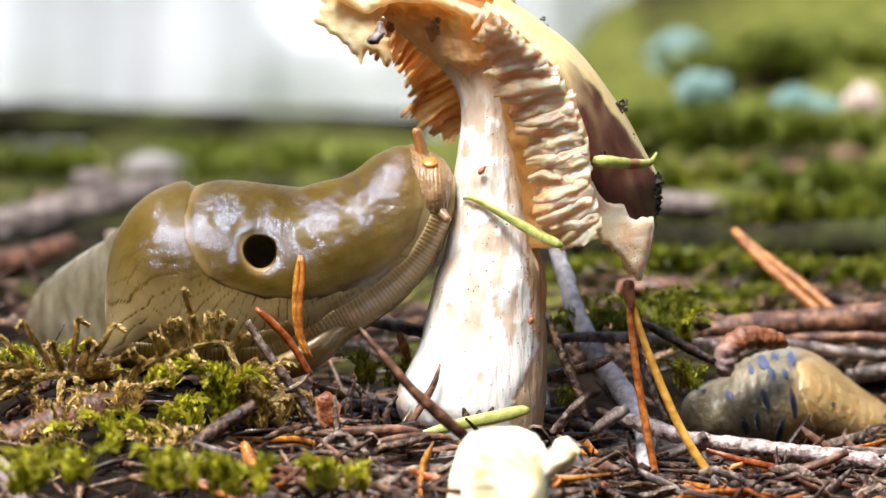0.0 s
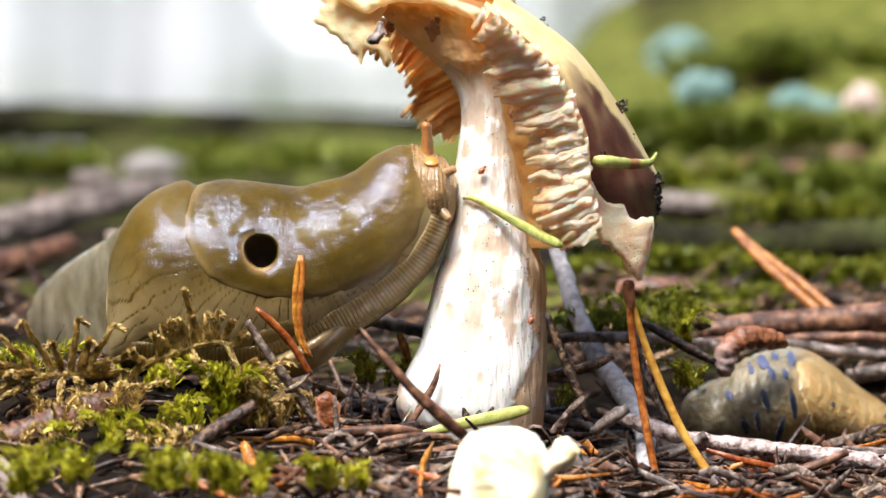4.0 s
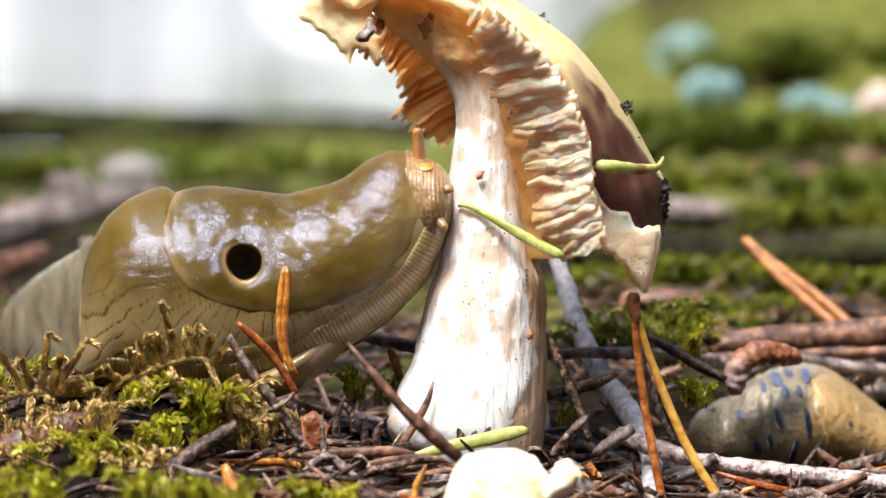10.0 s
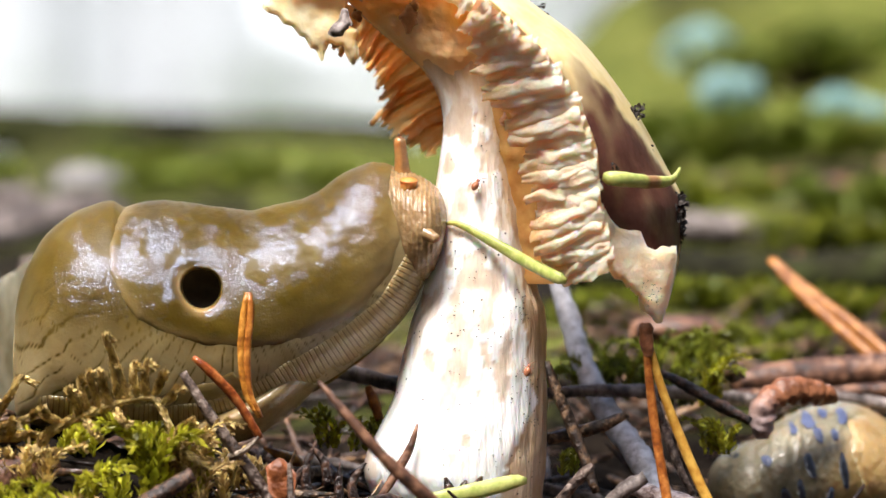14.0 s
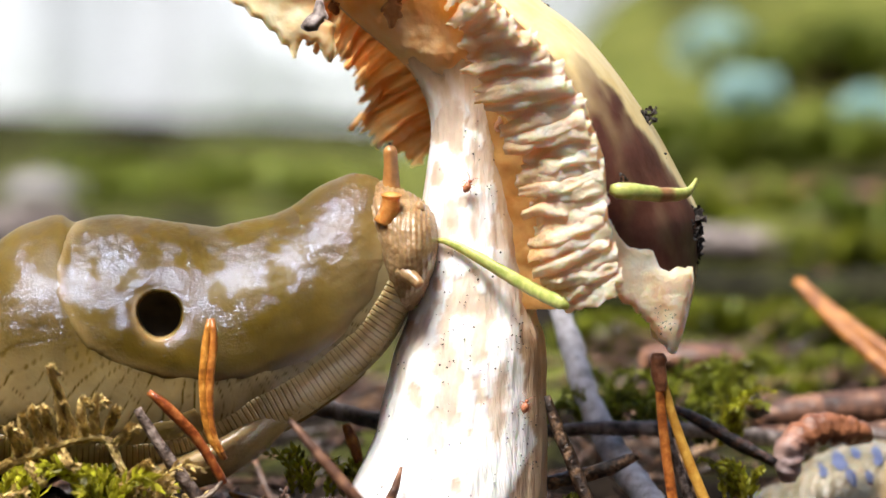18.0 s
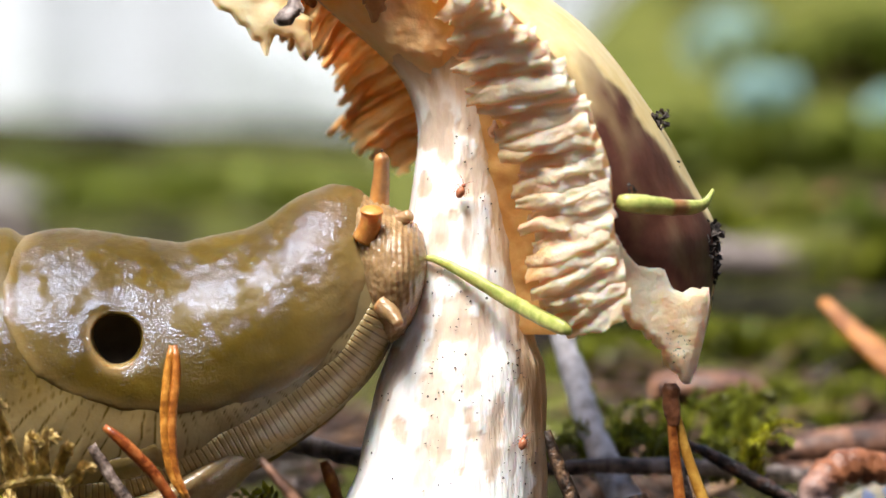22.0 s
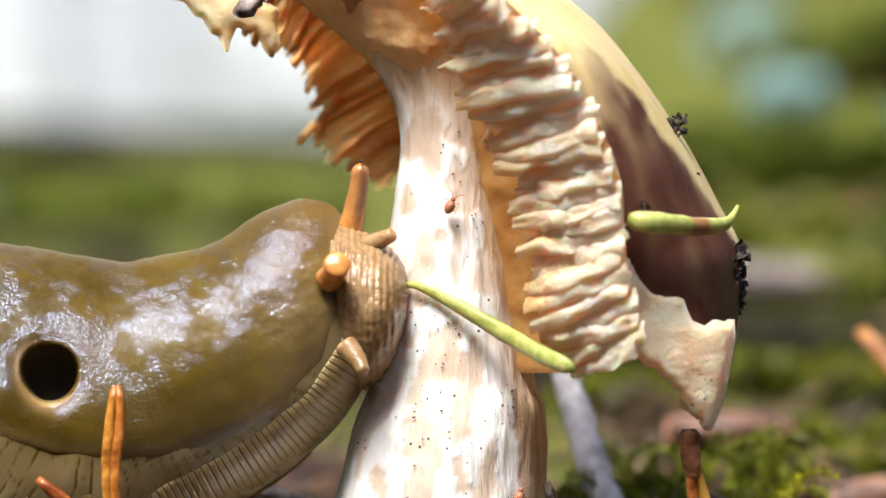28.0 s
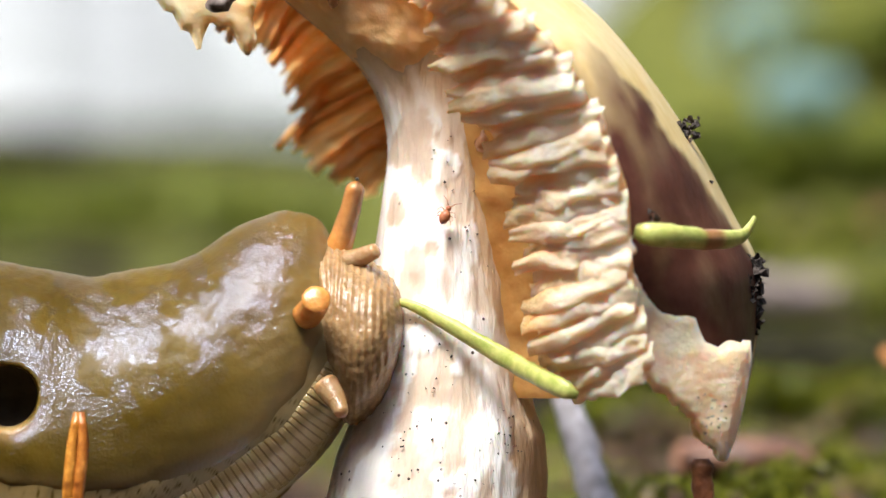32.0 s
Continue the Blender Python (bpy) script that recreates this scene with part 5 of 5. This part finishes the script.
for a0, b0, a1, b1, h in ((95, 660, 42, 572, -8), (110, 660, 92, 606, -6), (125, 662, 138, 568, 16), (150, 662, 200, 578, 20), (140, 662, 158, 602, 8), (70, 665, 2, 598, -12), (60, 668, -20, 636, -10),
                          (160, 662, 188, 640, 8), (90, 665, 10, 700, -10), (40, 672, -30, 712, 0), (110, 668, 104, 726, 4), (60, 672, 60, 730, 0), (180, 662, 224, 626, 10), (20, 676, -10, 650, -8),
                          (75, 666, 20, 660, -10), (130, 668, 160, 705, 6)):
    geo = Geo()
    plan_shoot(geo, [(a0, b0, -225, 4), ((a0 * 2 + a1) / 3, (b0 * 2 + b1) / 3 - 4, -232, 4.5), ((a0 + a1 * 3) / 4, (b0 + b1 * 3) / 4, -240 + rng.uniform(-20, 20), 3.5), (a1, b1, -245, 2), (a1 + h, b1 + 6, -245, 2)], 15, 36, rng)
    part("branchlet", geo, GOLDMOSS, frond)


DARKMOSS = material("dark_moss", [(0.07, 0.085, 0.006), (0.30, 0.31, 0.03)], 0.45, 200, bump=0.2, island=True, per_object=0.5, translucent=0.35)


def tuft(a, b, d, wide, tall, n, mat, label, size=19, seed=0, group="moss tufts"):
    rg = random.Random(int(a * 7 + b + d) + seed)
    geo = Geo()
    for _ in range(n):
        ang, r = rg.uniform(0, 6.283), wide * math.sqrt(rg.random())
        a0, d0 = a + r * math.cos(ang), d + r * math.sin(ang) * 0.9
        lean_a, lean_d = rg.uniform(-1.1, 1.1), rg.uniform(-0.8, 0.4)
        h = tall * rg.uniform(0.5, 1.15)
        k = (1 + d0 * 1e-4 / FAR)
        p = Vector(at(a0, b, d0))
        s = 1e-4 * k
        pts = [(p.x, p.y, p.z - 20 * s, 2.2 * s), (p.x + lean_a * h * 0.3 * s, p.y + lean_d * h * 0.3 * s, p.z + h * 0.5 * s, 2.2 * s),
               (p.x + lean_a * h * 0.9 * s, p.y + lean_d * h * 0.9 * s, p.z + h * 0.95 * s, 1.6 * s), (p.x + lean_a * h * 1.4 * s, p.y + lean_d * h * 1.5 * s, p.z + h * 0.9 * s, 0.8 * s)]
        shoot(geo, pts, size * s * rg.uniform(0.7, 1.2), int(5 + h / 8), rg)
    geo_mid = Vector(at(a, b, d))
    geo.v = [tuple(Vector(v) - geo_mid) for v in geo.v]
    ob = tagged(part("moss_tuft", geo, mat), label, "moss", group, "stuff")
    ob.location = geo_mid
    return ob


for a, b, d, w, h, n in ((150, 790, -360, 60, 50, 8), (240, 780, -340, 50, 50, 6), (340, 765, -300, 40, 60, 5), (398, 742, -255, 22, 95, 6), (395, 705, -235, 26, 60, 7), (290, 745, -270, 40, 40, 5),
                         (110, 840, -760, 60, 50, 10), (340, 850, -880, 80, 55, 16), (410, 860, -940, 60, 50, 12), (590, 850, -760, 40, 34, 7), (640, 850, -740, 26, 30, 5), (450, 730, -200, 30, 60, 7), (270, 672, -170, 60, 30, 9),
                         (60, 650, -60, 60, 40, 8), (40, 860, -900, 50, 50, 9)):
    tuft(a, b, d, w, h, max(3, n * 3 // 4), MOSS, "bright yellow-green moss tuft on the forest floor", 27)
for a, b, d, w, h, n in ((200, 715, -230, 60, 40, 12), (120, 740, -280, 60, 40, 12), (300, 800, -360, 70, 45, 12), (450, 700, -215, 40, 60, 10), (480, 740, -215, 40, 50, 10), (60, 790, -360, 60, 40, 10), (520, 720, -150, 40, 40, 8)):
    tuft(a, b, d, w, h, n, GOLDMOSS, "withered golden-brown moss tuft", 18)
for a, b, d, w, h, n in ((1010, 590, 330, 60, 46, 16), (1080, 590, 350, 60, 50, 18), (1150, 600, 330, 60, 44, 14), (1205, 600, 250, 25, 70, 9), (1210, 670, 120, 30, 40, 10), (640, 660, 60, 30, 40, 10), (690, 665, 70, 25, 35, 8),
                         (1000, 700, 40, 18, 30, 5), (1080, 560, 500, 80, 60, 20), (1190, 560, 560, 70, 60, 20)):
    tuft(a, b, d, w, h * 0.8, max(4, n * 2 // 3), MOSS if a > 1200 or a < 700 else DARKMOSS, "green moss tuft behind the mushroom")
FARMOSS = material("far_moss", [(0.11, 0.145, 0.015), (0.25, 0.28, 0.04)], 0.6, 60, bump=0.2, island=True, per_object=0.4, translucent=0.25)
for a, b, w, h, n in ((1480, 345, 110, 70, 40), (1420, 390, 120, 50, 36), (1540, 395, 120, 60, 36), (1250, 480, 100, 50, 12), (1380, 490, 90, 50, 10), (1520, 500, 100, 50, 12), (1130, 480, 90, 50, 14), (1060, 500, 80, 50, 16),
                      (1300, 235, 160, 60, 40), (1180, 250, 150, 50, 30), (1420, 250, 150, 60, 30), (540, 290, 120, 40, 30), (430, 310, 120, 40, 24), (650, 300, 120, 40, 24), (1200, 330, 120, 40, 24), (1320, 130, 150, 60, 30),
                      (1480, 110, 150, 60, 30), (1250, 560, 90, 40, 24), (1340, 545, 90, 40, 24), (60, 300, 120, 40, 20), (360, 290, 100, 40, 20)):
    tuft(a, b, ground_depth(a, b), w, h * 0.6, n, DARKMOSS if b > 450 or (a < 1430 and 320 < b) else FARMOSS, "soft yellow-green moss hummock farther back", 40, 0, "far moss hummocks")

# ---- farther back ----
for a, b, w, h, d in ((1205, 100, 70, 44, 0), (1248, 165, 56, 42, 0), (1415, 195, 64, 40, 0), (1352, 142, 30, 16, 0)):
    ring = [(a + w * (1 + 0.25 * math.sin(3 * q + a)) * math.cos(q * 0.4488), b + h * (1 + 0.2 * math.sin(2 * q + b)) * math.sin(q * 0.4488)) for q in range(14)]
    flake("lichen_patch", ring, ground_depth(a, b) - 110, 25, TEAL if w > 40 else PALELEAF, "blue-green lichen patch on the mossy bank" if w > 40 else "pale dry leaf on the mossy bank", "lichen" if w > 40 else "leaf", 20, 12, 30, group="lichens")
flake("fallen_leaf", [(1490, 170), (1515, 145), (1545, 150), (1562, 180), (1545, 215), (1515, 222), (1494, 200)], ground_depth(1520, 185) - 160, 30, PALELEAF, "pale pink dry leaf on the mossy bank", "leaf", 10, 10, 30)
rng = random.Random(71)
for a, b in ((1190, 380), (1290, 372), (1330, 300), (1120, 330), (1400, 300), (1240, 300), (1500, 275), (1170, 215), (80, 350), (200, 420), (330, 300), (1350, 420), (1215, 440), (1520, 450), (120, 285), (1440, 215), (1100, 420)):
    w, h = rng.uniform(22, 44), rng.uniform(9, 20)
    ring = [(a + w * rng.uniform(0.75, 1.2) * math.cos(q * 0.5236), b + h * rng.uniform(0.75, 1.2) * math.sin(q * 0.5236)) for q in range(12)]
    flake("fallen_leaf", ring, ground_depth(a, b) - 30, 12, rng.choice((BROWNWOOD, BROWNWOOD, PALELEAF, REDBUD)), "dry brown leaf lying on the mossy bank", "leaf", 10, 8, 12, group="fallen leaves")
STONE = material("stone", [(0.13, 0.12, 0.115), (0.28, 0.26, 0.25)], 0.8, 150, bump=0.5)
flake("stone", [(210, 300), (235, 275), (280, 268), (330, 285), (345, 310), (300, 325), (230, 322)], ground_depth(280, 305) - 40, 60, STONE, "pale grey stone among moss", "stone", 10, 10, 40)
flake("stone", [(110, 330), (140, 300), (190, 300), (210, 330), (160, 345)], ground_depth(160, 325) - 40, 60, GREYWOOD, "grey stone among moss", "stone", 10, 10, 40)
needle("fallen_branch", [(-160, 455, 2200, 36), (0, 412, 2450, 42), (150, 376, 2700, 42), (270, 348, 2950, 34), (330, 338, 3050, 20)], GREYWOOD, "brown fallen branch behind the slug", 1.0, 16, None, "branches",
       "branch", 0.25, 40)
needle("fallen_branch", [(-140, 505, 1700, 36), (20, 470, 1900, 30), (120, 440, 2100, 24)], BROWNWOOD, "brown rotten branch behind the slug", 1.0, 14, None, "branches", "branch", 0.25, 30)
needle("fallen_log", [(-900, 212, 5800, 40), (-300, 212, 5800, 40), (100, 218, 5800, 38), (400, 228, 5800, 36), (760, 234, 5800, 32)], LOGMAT, "dark mossy log lying at the edge of the clearing", 1.0, 18, None,
       "branches", "log", 0.2, 60)

low = ground_depth(1250, 470)
needle("fallen_log", [(1010, 428, low, 34), (1180, 436, low, 40), (1330, 440, low + 60, 36), (1480, 430, low + 100, 40), (1680, 428, low + 160, 38)], LOGMAT,
       "dark rotten log half sunk in the moss", 1.0, 18, None, "branches", "log", 0.35, 60)
low = ground_depth(1220, 390)
needle("fallen_branch", [(1060, 368, low, 20), (1150, 364, low, 25), (1230, 366, low, 26), (1290, 372, low, 18)], GREYWOOD, "pale brown rotten branch lying in the moss", 1.0, 14, None, "branches", "branch", 0.3, 30)

rng = random.Random(33)
geo = Geo()
for _ in range(34):
    dist = rng.uniform(14, 45)
    x = rng.uniform(-0.055, 0.05) * (dist + 2)
    r = dist * rng.choice((0.0003, 0.0004, 0.0006, 0.0009))
    z0 = height(x, dist) - 0.2
    v, f = tube([(x, dist, z0, r * 1.2), (x + rng.uniform(-.01, .01) * dist, dist, z0 + 0.15 * dist, r), (x + rng.uniform(-.02, .02) * dist, dist, z0 + 0.45 * dist, r * 0.5)], n=7)
    geo.add(v, f)
tagged(part("far_woods", geo, TRUNK), "distant slender grey tree trunks in bright haze", "woods", kind="stuff")
geo = Geo()
for k in range(420):
    dist = rng.uniform(10, 18)
    ca, cb, spread = ((550, 172, 45), (690, 185, 50), (455, 205, 70), (840, 120, 70), (60, 215, 80), (1010, 60, 60))[k % 6]
    x, z = (ca + spread * rng.gauss(0, 0.6) - 784) * 5e-5 * (dist + 2), EYE + (441 - cb + 0.6 * spread * rng.gauss(0, 0.6)) * 5e-5 * (dist + 2)
    s = rng.uniform(0.010, 0.022)
    p = Vector((x, dist, z))
    u = Vector((rng.uniform(-1, 1), rng.uniform(-1, 1), rng.uniform(-1, 1))).normalized() * s
    w = u.cross(Vector((rng.uniform(-1, 1), rng.uniform(-1, 1), rng.uniform(-1, 1)))).normalized() * s * 0.6
    geo.add([p - u, p + w, p + u, p - w], [(0, 1, 2, 3)])
tagged(part("far_foliage", geo, LEAF), "distant pale green undergrowth", "foliage", kind="stuff")
# Unseen ring of trees, added to shut out low sky and darken reflections.
WOODLEAF = material("conifer_leaf", [(0.022, 0.036, 0.012), (0.06, 0.085, 0.03)], 0.6, 3, bump=0, translucent=0.15)
WOODBARK = material("conifer_bark", [(0.04, 0.03, 0.024), (0.12, 0.09, 0.07)], 0.9, 6, bump=0.5, bump_scale=20)
rng = random.Random(12)
for i in range(34):
    turn = math.radians(24 + 312 * (i + rng.uniform(-0.3, 0.3)) / 33)
    dist, tall = rng.uniform(8, 13), rng.uniform(7.5, 11)
    x, y = dist * math.sin(turn), dist * math.cos(turn)
    z0 = height(x, y)
    tree = thing("conifer", "dark green conifer added out of view to screen the low sky", "tree", "conifers round the clearing")
    tree.location = (x, y, z0)
    v, f = tube([(0, 0, -0.3, 0.22), (rng.uniform(-.1, .1), 0, tall * 0.5, 0.14), (rng.uniform(-.2, .2), 0, tall, 0.02)], n=8)
    part("trunk", Geo().add(v, f), WOODBARK, tree)
    geo = Geo()
    for _ in range(420):
        h = rng.uniform(0.03, 1.0)
        r = (1 - h) ** 0.8 * 2.1 * rng.uniform(0.35, 1.05) + 0.08
        q = rng.uniform(0, 6.283)
        p = Vector((r * math.cos(q), r * math.sin(q), h * tall - 0.25 * r))
        u = Vector((math.cos(q), math.sin(q), -0.45)) * rng.uniform(0.3, 0.6)
        w = Vector((-math.sin(q), math.cos(q), rng.uniform(-0.4, 0.4))) * rng.uniform(0.2, 0.4)
        geo.add([p - u, p + w * 0.8, p + u, p - w * 0.8, p + Vector((0, 0, 0.12))], [(0, 1, 4), (1, 2, 4), (2, 3, 4), (3, 0, 4)])
    part("crown", geo, WOODLEAF, tree)
# glowing sheet that stands in for the bright sky behind the trees
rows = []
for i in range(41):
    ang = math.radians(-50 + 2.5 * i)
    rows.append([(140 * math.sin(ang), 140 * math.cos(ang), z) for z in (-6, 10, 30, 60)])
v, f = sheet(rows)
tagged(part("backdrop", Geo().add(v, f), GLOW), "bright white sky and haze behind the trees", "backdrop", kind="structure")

# ---- needle litter ----
def free_spot(x, y):
    stem = math.hypot((x - 0.005) / 0.015, (y + 0.002) / 0.014) < 1
    slug = -0.060 < x < -0.024 and abs(y) < 0.013
    return not stem and not slug


rng = random.Random(55)
blanks = []
for i in range(16):
    ln, r = rng.uniform(0.005, 0.014), rng.uniform(0.0005, 0.0013)
    bend = rng.uniform(-0.18, 0.18)
    v, f = tube([(-ln, 0, 0, r * 0.4), (-ln * 0.5, bend * ln, 0, r), (0, bend * ln * 1.4, 0.05 * ln, r), (ln * 0.5, bend * ln, 0, r * 0.9), (ln, 0, 0, r * 0.25)], n=7, flat=0.5, bump=0.2)
    blanks.append(Geo().add(v, f).mesh("needle"))
for i, me in enumerate(blanks):
    me.materials.append((DARKTWIG, BROWNWOOD, DARKTWIG, BARK, DARKTWIG, ORANGE, DARKTWIG, GREYWOOD)[i % 8])
made = 0
while made < 280:
    x, y = rng.uniform(-0.035, 0.085), rng.uniform(-0.088, 0.03)
    if not free_spot(x, y):
        continue
    made += 1
    ob = tagged(new("litter_needle", rng.choice(blanks)), "dry dark brown needle in the litter", "needle", "litter needles")
    ob.matrix_basis = Matrix.Translation((x, y, ground_z(x, y) + rng.uniform(0.0004, 0.0032))) @ pose(0, 0, 0, rng.uniform(-30, 30), rng.gauss(0, 15), rng.uniform(0, 360))
chips = []
for i in range(6):
    ring = [(rng.uniform(0.7, 1.2) * math.cos(q * 0.7854), rng.uniform(0.35, 0.6) * math.sin(q * 0.7854)) for q in range(8)]
    top = [(x * 0.0032, y * 0.0032, 0.0004 + rng.uniform(-0.0002, 0.0003)) for x, y in ring]
    low = [(x * 0.0034, y * 0.0034, -0.0004) for x, y in ring]
    f = [tuple(range(8)), tuple(range(15, 7, -1))] + [(q, q + 8, (q + 1) % 8 + 8, (q + 1) % 8) for q in range(8)]
    me = Geo().add(top + low, f).mesh("chip", True)
    me.materials.append((DARKTWIG, BROWNWOOD, BARK)[i % 3])
    chips.append(me)
for _ in range(90):
    x, y = rng.uniform(-0.035, 0.085), rng.uniform(-0.088, 0.03)
    if free_spot(x, y):
        ob = tagged(new("bark_chip", rng.choice(chips)), "small brown chip of bark in the litter", "bark", "bark chips")
        ob.matrix_basis = Matrix.Translation((x, y, ground_z(x, y) + rng.uniform(0.0006, 0.0022))) @ pose(0, 0, 0, rng.uniform(-40, 40), rng.uniform(-40, 40), rng.uniform(0, 360))
geo = Geo()
made = 0
while made < 2000:
    x, y = rng.uniform(-0.095, 0.10), rng.uniform(-0.11, 0.16)
    made += 1
    if not free_spot(x, y) or (x < -0.035 and rng.random() < 0.2):
        continue
    ln, r = rng.uniform(0.003, 0.010), rng.uniform(0.0003, 0.0008)
    az, el = rng.uniform(0, 6.283), rng.gauss(0, 0.38)
    way = Vector((math.cos(az) * math.cos(el), math.sin(az) * math.cos(el), math.sin(el)))
    p = Vector((x, y, ground_z(x, y) + rng.uniform(0.0, 0.002)))
    mid = p + Vector((rng.uniform(-1, 1), rng.uniform(-1, 1), 0.5)) * ln * 0.12
    v, f = tube([(*(p - way * ln), r * 0.4), (*mid, r), (*(p + way * ln), r * 0.3)], n=5, flat=0.6)
    geo.add(v, f)
tagged(part("needle_litter", geo, LITTER), "mat of broken dry needles and twiglets", "litter", kind="stuff")


def motions():
    """The slug creeps up and forward and bows its head; its feelers stretch; one springtail wanders up the stem; the mushroom trembles."""
    pivot = Vector(at(456, 461, 0))
    base = banana_slug.matrix_basis.copy()
    rows = []
    for t, right, down, bow in ((0.0, 0, 0, 0.0), (3.0, 2, -1, 0.0), (7.0, 2, -1, 0.0), (9.0, 3, 0, 0.2), (11.0, 3, 0, 0.5), (13.0, 3, 0, 0.8), (16.0, 4, 0, 1.1), (19.0, 5, 0, 1.4),
                                (23.0, 5, -2, 1.8), (25.5, 4, -4, 2.2), (28.0, 2, -7, 2.8), (30.0, 2, -9, 3.2), (32.0, 3, -9, 3.6)):
        m = Matrix.Translation(pivot + Vector((right * 1e-4, 0, -down * 1e-4))) @ pose(0, 0, 0, 0, bow, 0) @ Matrix.Translation(-pivot)
        rows.append((t, m @ base))
    walk(banana_slug, rows)

    def drift(ob, moves):
        home = ob.location.copy()
        walk(ob, [(t, Matrix.Translation(home + Vector((x * 1e-4, y * 1e-4, -z * 1e-4))) @ pose(0, 0, 0, rx, ry, 0)) for t, x, y, z, rx, ry in moves])

    drift(feeler_near, [(0.0, 0, 45, 0, -30, 0), (12.0, 0, 45, 0, -40, 0), (16.0, -2, 0, 4, -56, 0), (19.0, -4, 0, 4, -52, 0), (23.0, -8, 0, 4, -34, 0), (25.5, -10, -4, 10, -12, 0), (28.0, -14, -12, 20, 0, 0), (32.0, -18, -16, 36, 0, 0)])
    drift(feeler_far, [(0.0, 0, 0, 8, 0, -8), (2.0, 0, 0, 2, 0, 0), (3.0, 0, 0, 0, 0, 4), (9.0, -2, 0, 2, 0, 2), (13.0, -2, 0, 4, 0, 0), (19.0, 4, 0, 4, 0, 4), (25.0, 6, 0, 2, 0, 10), (28.0, 2, 0, 2, 0, 12), (32.0, 2, 0, 8, 0, 17)])
    drift(lower_near, [(0.0, 0, 30, 0, 0, 0), (9.0, 0, 30, 0, 0, 0), (13.0, 4, 0, -14, 0, -20), (19.0, 2, 0, 18, 0, 0), (25.0, -6, -6, 29, 0, 10), (32.0, -14, -8, 47, 0, 15)])
    drift(lower_far, [(0.0, -14, 20, 8, 0, 0), (2.0, -4, 0, 0, 0, 0), (9.0, 0, 0, 16, 0, 20), (19.0, -6, 0, 0, 0, 0), (28.0, -2, 0, -6, 0, 0), (32.0, -8, 0, -6, 0, 0)])

    drift(slug_head, [(0.0, -16, 22, -14, 0, 0), (9.0, -14, 18, -13, 0, 0), (13.0, -5, 6, -7, 0, 0), (19.0, 0, 0, -2, 0, 0), (25.0, 0, 0, 5, 0, 0), (28.0, 1, 0, 9, 0, 0), (32.0, 6, 0, 14, 0, 0)])

    walk(bug_walking, [(t, Matrix.Translation(at(a, b, d)) @ pose(0, 0, 0, 0, r, 0)) for t, a, b, d, r in
                       ((0.0, 853, 302, -64, 40), (9.0, 855, 301, -64, 40), (13.0, 864, 298, -64, 30), (17.0, 864, 284, -62, 30), (19.0, 866, 277, -62, 25), (25.0, 868, 271, -61, 25), (32.0, 873, 269, -61, 25))])
    foot = Vector(mushroom.location)
    walk(mushroom, [(t, Matrix.Translation(foot) @ pose(0, 0, 0, 0, r, 0)) for t, r in
                    ((0.0, 0.0), (0.5, 0.12), (1.4, 0.17), (2.4, 0.0), (6.0, 0.0), (6.8, 0.12), (7.5, 0.12), (8.2, 0.0), (16.0, 0.05), (17.0, 0.1), (19.0, 0.05), (25.0, 0.1), (28.4, 0.22), (30.0, 0.15), (32.0, 0.2))])


motions()
